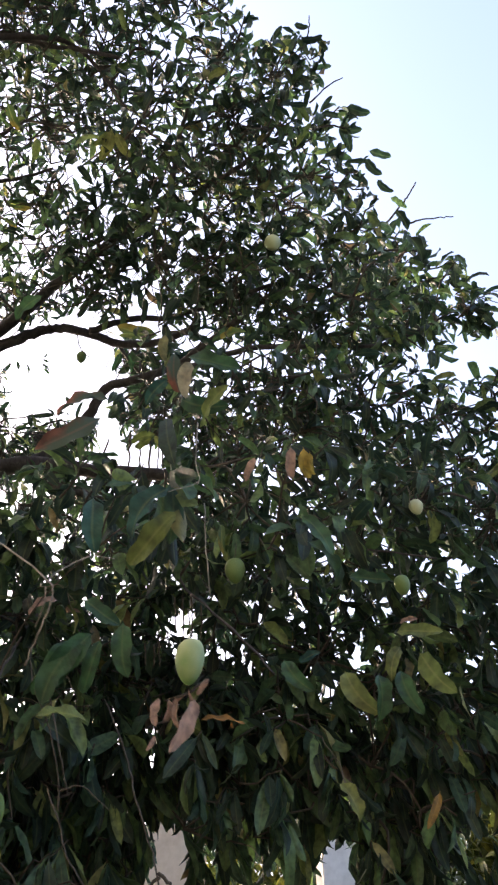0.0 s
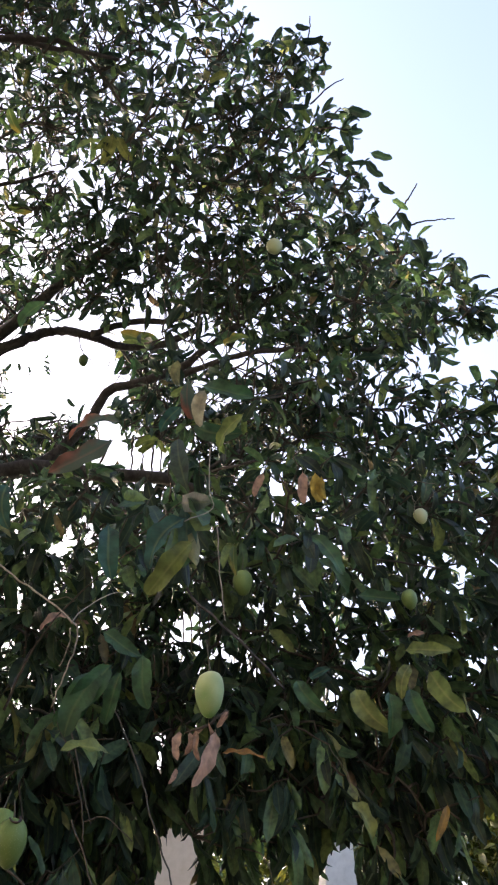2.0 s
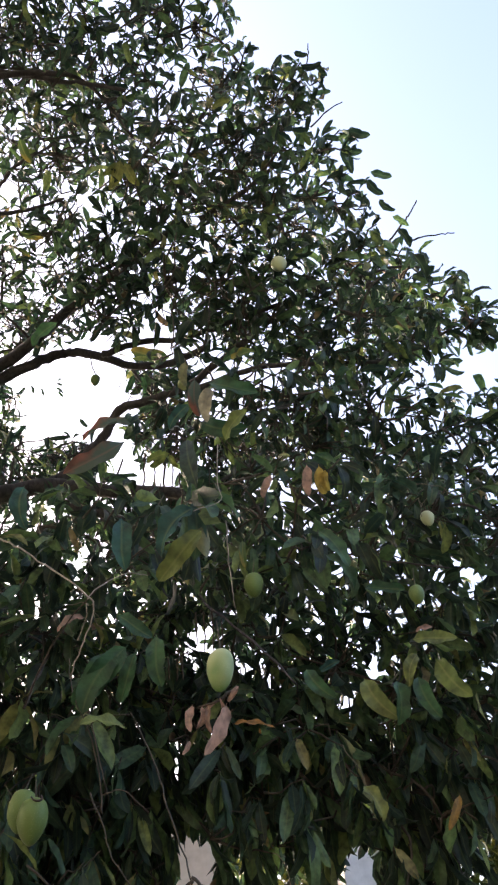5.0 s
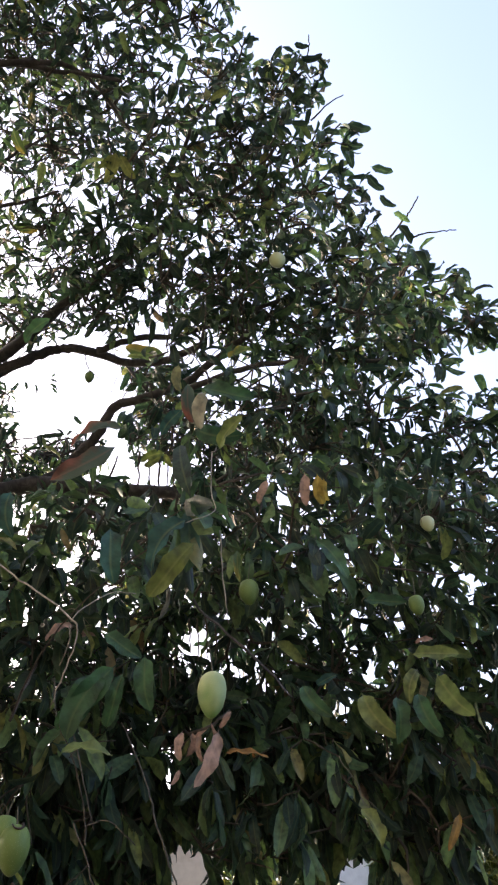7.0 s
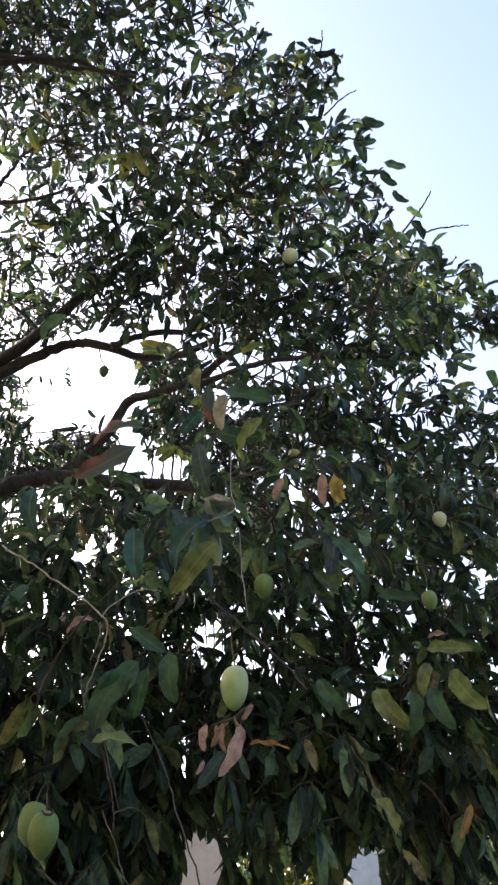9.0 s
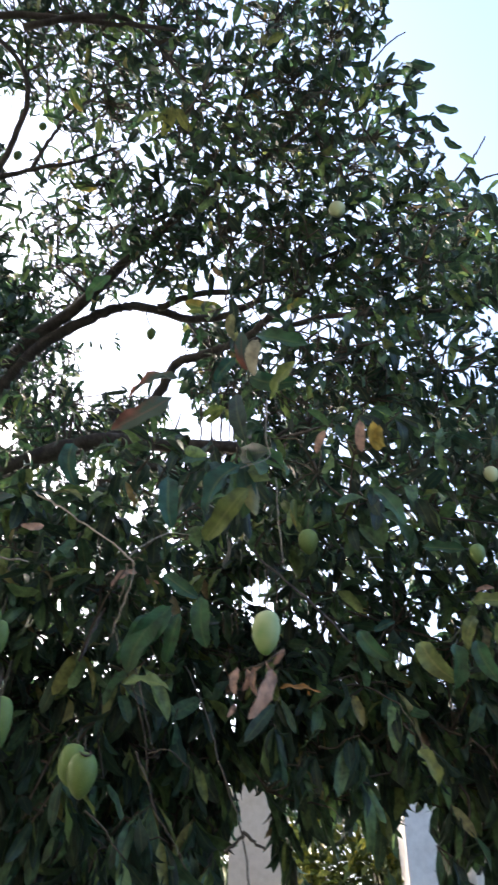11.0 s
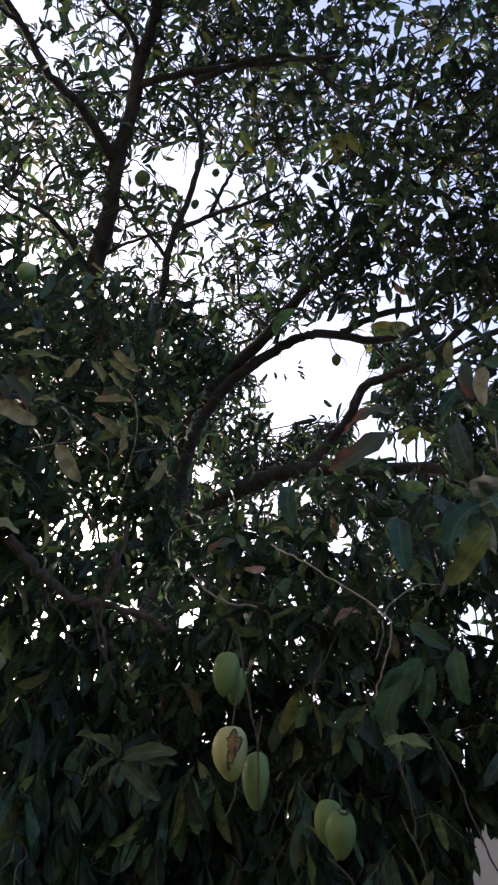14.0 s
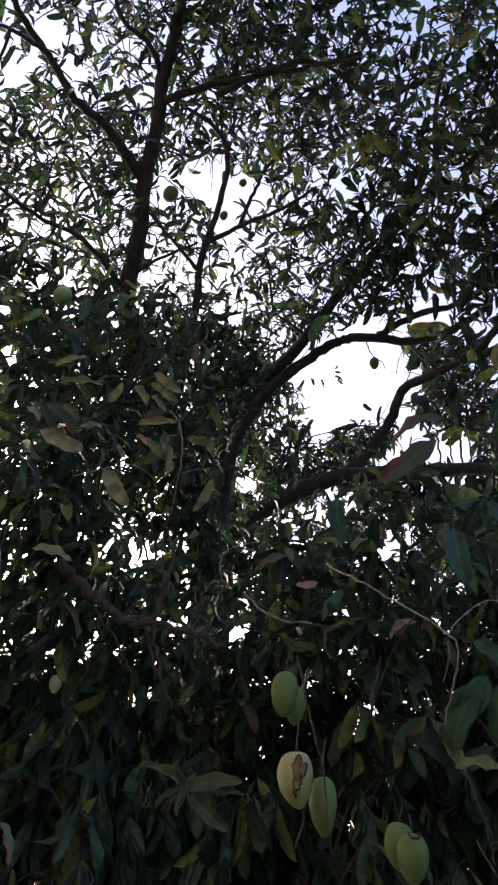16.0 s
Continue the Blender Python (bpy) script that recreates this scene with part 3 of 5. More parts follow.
BARE_SHOOTS_A = [
    ([(-1.074, 2.819, 4.852), (-1.069, 2.847, 4.792), (-1.055, 2.876, 4.747)], 0.004, 0.003),
    ([(-1.055, 2.876, 4.747), (-1.015, 2.921, 4.724), (-1.009, 2.958, 4.694)], 0.003, 0.002),
    ([(-0.233, 2.014, 1.843), (-0.254, 2.013, 1.824), (-0.275, 2.012, 1.805)], 0.004, 0.003),
    ([(-0.233, 2.014, 1.847), (-0.209, 2.023, 1.828), (-0.185, 2.031, 1.812)], 0.004, 0.003),
    ([(0.810, 2.697, 5.405), (0.900, 2.616, 5.440), (0.947, 2.568, 5.460), (0.995, 2.502, 5.489)], 0.007, 0.004),
    ([(0.892, 2.661, 5.293), (0.984, 2.636, 5.291), (1.085, 2.624, 5.275), (1.173, 2.619, 5.256)], 0.006, 0.003),
    ([(1.227, 2.917, 4.916), (1.336, 2.902, 4.893), (1.467, 2.890, 4.855)], 0.004, 0.002),
    ([(1.149, 2.907, 4.946), (1.233, 2.921, 4.911), (1.321, 2.944, 4.865), (1.462, 2.964, 4.797)], 0.004, 0.002),
]
BARE_SHOOTS_B = [
    ([(0.417, 1.892, 6.072), (0.447, 1.810, 6.100), (0.458, 1.734, 6.126)], 0.005, 0.003),
    ([(0.414, 2.125, 5.869), (0.523, 2.051, 5.894), (0.620, 2.013, 5.901)], 0.006, 0.003),
    ([(-0.812, 3.223, 4.368), (-0.827, 3.286, 4.294), (-0.843, 3.365, 4.199)], 0.007, 0.005),
    ([(-0.765, 3.234, 4.371), (-0.770, 3.301, 4.298), (-0.780, 3.381, 4.203)], 0.006, 0.004),
    ([(-0.701, 3.227, 4.399), (-0.716, 3.314, 4.301), (-0.733, 3.393, 4.205)], 0.008, 0.006),
    ([(-0.653, 3.238, 4.401), (-0.662, 3.326, 4.303), (-0.679, 3.405, 4.207)], 0.005, 0.004),
]
BARE_SHOOTS_C = [
    ([(-0.026, 1.398, 2.003), (-0.055, 1.392, 1.98), (-0.095, 1.39, 1.967)], 0.003, 0.002),
    ([(-0.531, 1.24, 2.111), (-0.519, 1.287, 2.004), (-0.509, 1.323, 1.928), (-0.518, 1.356, 1.851)], 0.0019, 0.0013),
    ([(-0.554, 1.338, 1.887), (-0.558, 1.345, 1.857), (-0.574, 1.346, 1.821)], 0.0016, 0.0011),
    ([(-1.694, 2.005, 3.123), (-1.693, 2.063, 3.051), (-1.705, 2.109, 2.975)], 0.006, 0.004),
    ([(-1.653, 2.028, 3.142), (-1.663, 2.079, 3.067), (-1.686, 2.117, 2.989)], 0.006, 0.004),
    ([(-1.626, 2.055, 3.139), (-1.611, 2.117, 3.078), (-1.609, 2.166, 3.014)], 0.006, 0.004),
    ([(-1.725, 1.98, 3.115), (-1.763, 1.998, 3.048), (-1.813, 2.004, 2.976)], 0.006, 0.004),
    ([(-1.765, 1.971, 3.078), (-1.79, 1.977, 3.04), (-1.828, 1.971, 2.999)], 0.006, 0.004),
    ([(-1.943, 1.65, 5.351), (-1.83, 1.612, 5.365), (-1.803, 1.661, 5.359)], 0.006, 0.003),
    ([(-1.8, 1.656, 5.362), (-1.754, 1.78, 5.333), (-1.785, 1.893, 5.267)], 0.004, 0.002),
    ([(-1.522, 3.049, 5.144), (-1.553, 3.101, 5.088), (-1.585, 3.156, 5.026)], 0.0014, 0.0009),
    ([(-1.471, 3.062, 5.156), (-1.503, 3.125, 5.09), (-1.536, 3.192, 5.018)], 0.0014, 0.0009),
    ([(-1.363, 3.053, 5.207), (-1.387, 3.12, 5.143), (-1.43, 3.201, 5.057)], 0.0014, 0.0009),
    ([(-1.483, 3.447, 4.801), (-1.391, 3.403, 4.888), (-1.319, 3.401, 4.92)], 0.0014, 0.0009),
    ([(-1.607, 1.568, 2.717), (-1.569, 1.644, 2.677), (-1.524, 1.723, 2.636), (-1.475, 1.793, 2.604), (-1.416, 1.847, 2.605), (-1.313, 1.935, 2.603), (-1.229, 2.014, 2.574)], 0.018, 0.011),
    ([(-1.322, 1.76, 2.74), (-1.344, 1.792, 2.671), (-1.367, 1.823, 2.595), (-1.383, 1.848, 2.532), (-1.373, 1.911, 2.436)], 0.010, 0.006),
    ([(-0.315, 2.397, 2.763), (-0.320, 2.443, 2.723), (-0.326, 2.487, 2.682)], 0.0032, 0.0024),
    ([(-0.288, 2.401, 2.767), (-0.293, 2.453, 2.715), (-0.302, 2.503, 2.662)], 0.0032, 0.0024),
    ([(-0.259, 2.404, 2.770), (-0.264, 2.456, 2.720), (-0.271, 2.505, 2.669)], 0.0032, 0.0024),
    ([(-0.228, 2.424, 2.747), (-0.233, 2.474, 2.697), (-0.246, 2.522, 2.646)], 0.0032, 0.0024),
    ([(-0.422, 2.447, 2.629), (-0.425, 2.481, 2.606), (-0.430, 2.514, 2.583)], 0.0032, 0.0024),
    ([(-0.392, 2.456, 2.626), (-0.395, 2.490, 2.602), (-0.406, 2.523, 2.577)], 0.0032, 0.0024),
    ([(-0.377, 2.456, 2.633), (-0.380, 2.491, 2.607), (-0.385, 2.526, 2.581)], 0.0032, 0.0024),
]
BARE_SHOOTS = BARE_SHOOTS_A + BARE_SHOOTS_B + BARE_SHOOTS_C
GAPS_A = [
    (-0.303, 0.627, 0.718, 2.7),
    (-0.332, 0.631, 0.701, 2.2),
    (-0.265, 0.624, 0.735, 1.4),
    (-0.349, 0.645, 0.680, 1.1),
    (-0.256, 0.696, 0.671, 0.6),
    (-0.238, 0.722, 0.650, 0.6),
    (-0.192, 0.743, 0.641, 0.4),
    (-0.170, 0.874, 0.455, 0.6),
    (-0.156, 0.883, 0.443, 0.5),
    (-0.178, 0.885, 0.431, 0.4),
    (-0.200, 0.868, 0.455, 0.4),
    (-0.192, 0.877, 0.441, 0.4),
    (-0.228, 0.899, 0.373, 0.4),
    (-0.070, 0.906, 0.417, 0.4),
    (0.051, 0.911, 0.410, 0.5),
    (0.019, 0.927, 0.374, 0.5),
    (0.206, 0.895, 0.395, 0.5),
    (0.101, 0.849, 0.518, 0.4),
    (-0.032, 0.788, 0.615, 0.7),
    (0.028, 0.840, 0.541, 0.7),
    (-0.080, 0.774, 0.629, 0.4),
    (-0.424, 0.324, 0.846, 0.45),
    (-0.371, 0.362, 0.855, 0.4),
]
GAPS_B = [
    (-0.327, 0.401, 0.856, 0.5),
    (-0.358, 0.441, 0.823, 0.5),
    (-0.528, 0.265, 0.807, 0.4),
    (-0.458, 0.126, 0.880, 1.0),
    (-0.508, 0.135, 0.850, 0.8),
    (-0.464, 0.649, 0.603, 0.7),
    (-0.612, 0.612, 0.502, 0.8),
    (-0.712, 0.579, 0.397, 0.5),
    (-0.513, 0.738, 0.438, 0.4),
    (-0.615, 0.643, 0.456, 0.4),
    (-0.198, 0.959, 0.202, 1.3),
    (-0.200, 0.965, 0.167, 1.8),
    (-0.200, 0.970, 0.139, 2.0),
    (-0.006, 0.983, 0.183, 1.3),
    (-0.006, 0.989, 0.149, 1.7),
    (0.063, 0.987, 0.145, 0.7),
    (-0.088, 0.974, 0.208, 0.5),
    (-0.057, 0.982, 0.178, 0.6),
    (-0.038, 0.989, 0.144, 0.6),
    (0.157, 0.967, 0.203, 0.9),
    (0.136, 0.974, 0.180, 0.7),
    (-0.211, 0.731, 0.649, 1.2),
    (-0.190, 0.734, 0.652, 0.8),
]
GAPS_C = [
    (-0.248, 0.690, 0.680, 0.8),
    (-0.354, 0.765, 0.539, 0.5),
    (-0.324, 0.777, 0.540, 0.5),
    (-0.379, 0.790, 0.481, 0.6),
    (-0.393, 0.813, 0.428, 0.4),
    (-0.170, 0.867, 0.467, 0.9),
    (-0.230, 0.900, 0.371, 0.4),
    (-0.398, 0.853, 0.338, 0.4),
    (0.195, 0.847, 0.495, 0.4),
    (-0.069, 0.873, 0.484, 0.4),
    (-0.044, 0.871, 0.489, 0.4),
    (0.096, 0.881, 0.464, 0.4),
    (0.013, 0.924, 0.382, 0.5),
    (0.001, 0.936, 0.352, 0.4),
    (-0.090, 0.906, 0.413, 0.5),
    (0.190, 0.901, 0.390, 0.4),
    (-0.191, 0.956, 0.223, 1.3),
    (-0.194, 0.961, 0.195, 1.6),
    (0.014, 0.977, 0.214, 0.6),
    (0.008, 0.981, 0.192, 0.8),
    (-0.644, 0.629, 0.434, 0.6),
    (-0.541, 0.709, 0.453, 0.6),
    (-0.555, 0.696, 0.456, 0.4),
]
GAPS_D = [
    (-0.121, 0.978, 0.167, 1.2),
    (-0.089, 0.984, 0.156, 1.2),
    (-0.061, 0.987, 0.147, 0.9),
    (-0.627, 0.591, 0.508, 0.4),
    (-0.610, 0.602, 0.516, 0.4),
    (-0.589, 0.627, 0.510, 0.5),
    (-0.596, 0.615, 0.517, 0.3),
    (-0.637, 0.591, 0.496, 0.3),
    (-0.615, 0.637, 0.464, 0.4),
    (-0.698, 0.588, 0.409, 0.5),
    (-0.679, 0.585, 0.445, 0.3),
    (-0.555, 0.705, 0.442, 0.3),
    (-0.564, 0.697, 0.443, 0.3),
    (-0.516, 0.735, 0.440, 0.5),
    (-0.499, 0.739, 0.452, 0.4),
    (-0.534, 0.722, 0.440, 0.3),
    (-0.588, 0.682, 0.436, 0.3),
    (-0.459, 0.643, 0.613, 0.4),
    (-0.453, 0.672, 0.585, 0.4),
    (-0.485, 0.639, 0.597, 0.3),
    (-0.418, 0.626, 0.659, 0.4),
    (-0.581, 0.721, 0.377, 0.3),
    (-0.596, 0.744, 0.300, 0.2),
]
GAPS_E = [
    (-0.582, 0.536, 0.611, 0.3),
    (-0.572, 0.549, 0.609, 0.3),
    (-0.392, 0.743, 0.542, 0.4),
    (-0.374, 0.747, 0.549, 0.4),
    (-0.308, 0.768, 0.561, 0.4),
    (-0.370, 0.790, 0.489, 0.4),
    (-0.400, 0.785, 0.473, 0.4),
    (-0.355, 0.818, 0.453, 0.3),
    (-0.319, 0.835, 0.449, 0.3),
    (-0.365, 0.840, 0.401, 0.3),
    (-0.365, 0.858, 0.362, 0.3),
    (-0.349, 0.729, 0.589, 0.4),
    (-0.371, 0.713, 0.595, 0.4),
    (-0.313, 0.751, 0.582, 0.3),
    (-0.386, 0.721, 0.575, 0.4),
    (0.054, 0.908, 0.416, 0.8),
    (0.012, 0.925, 0.379, 0.7),
    (0.030, 0.841, 0.540, 0.8),
    (-0.012, 0.875, 0.483, 0.5),
    (0.198, 0.848, 0.492, 0.6),
    (0.192, 0.900, 0.391, 0.6),
    (-0.076, 0.873, 0.481, 0.4),
    (0.062, 0.857, 0.511, 0.4),
]
GAPS_F = [
    (0.089, 0.868, 0.488, 0.4),
    (0.150, 0.850, 0.504, 0.4),
    (0.071, 0.940, 0.333, 0.4),
    (-0.042, 0.941, 0.336, 0.4),
    (0.102, 0.944, 0.315, 0.3),
]
GAPS_G = [
    (-0.561, 0.702, 0.438, 0.36),
    (-0.530, 0.719, 0.449, 0.60),
    (-0.504, 0.736, 0.452, 0.36),
    (-0.523, 0.736, 0.430, 0.40),
    (-0.571, 0.689, 0.446, 0.40),
    (-0.646, 0.578, 0.499, 0.33),
    (-0.627, 0.605, 0.490, 0.36),
    (-0.607, 0.631, 0.483, 0.36),
    (-0.655, 0.589, 0.473, 0.35),
    (-0.593, 0.622, 0.512, 0.40),
    (-0.701, 0.580, 0.415, 0.36),
]
GAPS_I = [
    (-0.001, 0.984, 0.177, 1.50),
    (-0.000, 0.979, 0.203, 0.80),
    (0.165, 0.966, 0.200, 1.10),
    (0.183, 0.956, 0.227, 0.80),
    (0.143, 0.974, 0.175, 0.80),
    (-0.068, 0.978, 0.196, 0.70),
    (-0.092, 0.979, 0.184, 0.50),
    (-0.001, 0.978, 0.207, 0.50),
    (0.005, 0.983, 0.186, 0.80),
    (-0.641, 0.316, 0.699, 0.55),
    (-0.610, 0.316, 0.727, 0.50),
    (-0.595, 0.321, 0.736, 0.45),
    (-0.571, 0.341, 0.747, 0.50),
    (-0.581, 0.366, 0.727, 0.35),
    (-0.546, 0.401, 0.736, 0.40),
    (-0.547, 0.414, 0.727, 0.40),
    (-0.549, 0.429, 0.717, 0.35),
    (-0.515, 0.428, 0.742, 0.40),
    (-0.512, 0.451, 0.731, 0.42),
    (-0.472, 0.426, 0.772, 0.42),
    (-0.428, 0.478, 0.767, 0.42),
    (-0.420, 0.498, 0.758, 0.45),
    (-0.574, 0.429, 0.698, 0.35),
    (-0.660, 0.363, 0.658, 0.50),
    (-0.654, 0.390, 0.648, 0.45),
    (-0.649, 0.403, 0.645, 0.42),
    (-0.674, 0.402, 0.620, 0.42),
    (-0.682, 0.389, 0.619, 0.40),
    (-0.659, 0.350, 0.666, 0.36),
    (-0.532, 0.400, 0.746, 0.35),
    (-0.464, 0.516, 0.720, 0.28),
]
GAPS_J = [
    (-0.591, 0.681, 0.433, 0.34),
    (-0.558, 0.710, 0.430, 0.36),
    (-0.528, 0.732, 0.431, 0.42),
    (-0.510, 0.736, 0.445, 0.34),
    (-0.584, 0.724, 0.368, 0.32),
    (-0.574, 0.726, 0.378, 0.26),
    (-0.689, 0.652, 0.316, 0.42),
    (-0.691, 0.655, 0.306, 0.36),
    (-0.679, 0.657, 0.327, 0.26),
    (-0.657, 0.632, 0.410, 0.32),
    (-0.668, 0.629, 0.398, 0.34),
    (-0.636, 0.666, 0.390, 0.28),
    (-0.599, 0.742, 0.301, 0.32),
    (-0.649, 0.694, 0.312, 0.28),
    (-0.629, 0.697, 0.345, 0.28),
    (-0.626, 0.717, 0.308, 0.26),
    (-0.552, 0.697, 0.458, 0.36),
    (-0.538, 0.713, 0.449, 0.34),
    (-0.671, 0.610, 0.421, 0.32),
    (-0.701, 0.603, 0.380, 0.40),
]
GAPS_H = [
    (-0.421, 0.797, 0.432, 0.28),
    (-0.417, 0.805, 0.422, 0.30),
    (-0.395, 0.821, 0.414, 0.36),
    (-0.440, 0.804, 0.400, 0.34),
    (-0.443, 0.809, 0.387, 0.30),
    (-0.448, 0.810, 0.378, 0.26),
    (-0.405, 0.850, 0.338, 0.36),
    (-0.406, 0.855, 0.324, 0.30),
    (-0.312, 0.913, 0.263, 0.30),
    (-0.260, 0.920, 0.294, 0.30),
    (-0.162, 0.905, 0.393, 0.45),
    (-0.156, 0.897, 0.414, 0.40),
    (-0.133, 0.892, 0.432, 0.45),
    (-0.122, 0.895, 0.429, 0.35),
    (-0.104, 0.892, 0.439, 0.42),
    (-0.095, 0.906, 0.413, 0.45),
    (-0.213, 0.908, 0.362, 0.28),
    (-0.214, 0.914, 0.345, 0.36),
    (-0.213, 0.919, 0.331, 0.36),
    (-0.231, 0.920, 0.318, 0.30),
    (-0.209, 0.925, 0.318, 0.36),
    (-0.226, 0.925, 0.305, 0.33),
    (-0.210, 0.930, 0.302, 0.33),
    (-0.214, 0.934, 0.285, 0.33),
    (-0.370, 0.707, 0.603, 0.29),
    (-0.351, 0.718, 0.600, 0.32),
    (-0.318, 0.732, 0.602, 0.29),
    (-0.287, 0.731, 0.619, 0.29),
    (-0.367, 0.724, 0.583, 0.25),
    (-0.345, 0.728, 0.592, 0.29),
    (-0.333, 0.769, 0.545, 0.40),
    (-0.312, 0.778, 0.546, 0.29),
    (-0.292, 0.765, 0.574, 0.30),
    (-0.288, 0.783, 0.552, 0.26),
    (-0.376, 0.731, 0.570, 0.29),
    (-0.376, 0.795, 0.477, 0.43),
    (-0.383, 0.816, 0.434, 0.36),
    (-0.383, 0.824, 0.416, 0.32),
    (-0.363, 0.795, 0.486, 0.29),
    (-0.339, 0.745, 0.574, 0.22),
]
GAPS = GAPS_A + GAPS_B + GAPS_C + GAPS_D + GAPS_E + GAPS_F + GAPS_G + GAPS_H + GAPS_I + GAPS_J
FRUIT = {
    "main": ((-0.047, 1.352, 2.017), 0.086),
    "low": ((-0.443, 1.555, 1.857), 0.086),
    "lowb": ((-0.479, 1.580, 1.884), 0.086),
    "top": ((0.120, 2.404, 4.874), 0.103),
    "right": ((0.567, 2.445, 3.087), 0.067),
    "hole": ((-1.058, 2.909, 4.718), 0.092),
    "r2": ((0.417, 2.088, 2.557), 0.065),
    "mid": ((-0.088, 2.262, 2.764), 0.095),
    "bitten": ((-0.562, 1.322, 1.929), 0.098),
    "twin": ((-0.546, 1.395, 1.906), 0.102),
    "l2": ((-0.733, 1.560, 2.190), 0.108),
    "l2b": ((-0.742, 1.628, 2.190), 0.094),
    "sky2": ((-1.613, 2.083, 5.849), 0.066),
    "sky3": ((-1.760, 2.134, 5.646), 0.091),
    "gapl": ((-1.847, 1.343, 3.965), 0.102),
    "lowleft": ((-1.874, 1.941, 2.492), 0.069),
    "dark": ((-1.824, 1.720, 5.325), 0.125),
}
FRUIT_AIR = [(at, max(size * 0.44, 0.03) + (0.03 if size < 0.11 else 0.0)) for key, (at, size) in FRUIT.items() if key not in ("mid", "lowleft", "dark")]
NEAR_LEAVES = 220

# ---- mesh tools ----
STAND = Vector((0.13, 0.17, 1.50))               # where one stands before the tree


def mesh_of(name, verts, faces, mats, uv=None, smooth=True):
    """A mesh from arrays of vertices and of four-cornered faces."""
    me = bpy.data.meshes.new(name)
    verts, faces = np.asarray(verts, np.float32), np.asarray(faces, np.int32)
    me.vertices.add(len(verts))
    me.vertices.foreach_set("co", verts.ravel())
    me.loops.add(faces.size)
    me.loops.foreach_set("vertex_index", faces.ravel())
    me.polygons.add(len(faces))
    me.polygons.foreach_set("loop_start", np.arange(0, faces.size, faces.shape[1], dtype=np.int32))
    me.polygons.foreach_set("use_smooth", np.full(len(faces), smooth))
    if uv is not None:
        layer = me.uv_layers.new(name="UVMap")
        layer.data.foreach_set("uv", np.asarray(uv, np.float32)[faces.ravel()].ravel())
    me.update(calc_edges=True)
    me.validate()
    for m in mats:
        me.materials.append(m)
    return me


def unit(v):
    v = np.asarray(v, float)
    return v / np.maximum(np.linalg.norm(v, axis=-1, keepdims=True), 1e-9)


def leaves(base, way, up, length, width, droop, fold, rng, stations, across=1, ragged=0.0):
    """Lance-shaped blades, bent, folded along the midrib and wavy at the rim: vertices, faces, uv."""
    n = len(base)
    s = np.asarray(stations)
    shape = np.interp(s, [0, .09, .13, .22, .38, .55, .72, .86, .95, 1], [.035, .035, .2, .62, .93, 1, .95, .74, .44, .05])
    way = unit(way)
    up = unit(up - (up * way).sum(1, keepdims=True) * way)
    side = np.cross(way, up)
    th = np.where(np.abs(droop) < 0.05, 0.05, droop)[:, None] * np.clip(s, 0, None)[None]
    k = (length / np.where(np.abs(droop) < 0.05, 0.05, droop))[:, None]
    cen = base[:, None] + way[:, None] * (k * np.sin(th))[..., None] - up[:, None] * (k * (1 - np.cos(th)))[..., None]
    nor = up[:, None] * np.cos(th)[..., None] + way[:, None] * np.sin(th)[..., None]
    half = (width[:, None] / 2) * shape[None]
    phase = rng.uniform(0, 6.28, (n, 1))
    if ragged:                                                  # blunter, with an uneven rim
        half = (width[:, None] / 2) * np.interp(s, [0, .06, .1, .17, .28, .5, .74, .88, .96, 1], [.035, .04, .26, .68, .95, 1, .88, .62, .34, .02])[None]
    lanes = np.linspace(-1, 1, 2 * across + 1)
    v = []
    for a in lanes:
        lift = np.abs(a) * half * np.sin(fold)[:, None] + a * a * half * (0.34 if across > 1 else 0.25) * np.sin(s[None] * 15 + phase + 1.9 * np.sign(a))
        rim = 1 + ragged * (np.sin(s[None] * 19 + phase * 3 + 2.2 * a) + 0.6 * np.sin(s[None] * 41 + phase + 4 * a))
        v.append(cen + side[:, None] * (a * rim * half * np.cos(fold)[:, None])[..., None] + nor * lift[..., None])
    v = np.stack(v, 2)                                         # leaf, station, lane
    ns, nl = len(s), len(lanes)
    idx = np.arange(ns * nl).reshape(ns, nl)
    q = np.stack([idx[:-1, :-1], idx[:-1, 1:], idx[1:, 1:], idx[1:, :-1]], -1).reshape(-1, 4)
    faces = (np.arange(n)[:, None, None] * (ns * nl) + q[None]).reshape(-1, 4)
    u = np.stack(np.broadcast_arrays((lanes[None] + 1) / 2, s[:, None]), -1).reshape(-1, 2)
    return v.reshape(-1, 3), faces, np.tile(u, (n, 1))


def smooth_line(points, per=5):
    """A Catmull-Rom line through the points."""
    p = np.asarray(points, float)
    p = np.vstack([2 * p[0] - p[1], p, 2 * p[-1] - p[-2]])
    out = []
    for i in range(1, len(p) - 2):
        for t in np.linspace(0, 1, per, endpoint=False):
            a, b, c, d = p[i - 1:i + 3]
            out.append(0.5 * (2 * b + (c - a) * t + (2 * a - 5 * b + 4 * c - d) * t * t + (3 * b - a - 3 * c + d) * t ** 3))
    out.append(p[-2])
    return np.array(out)


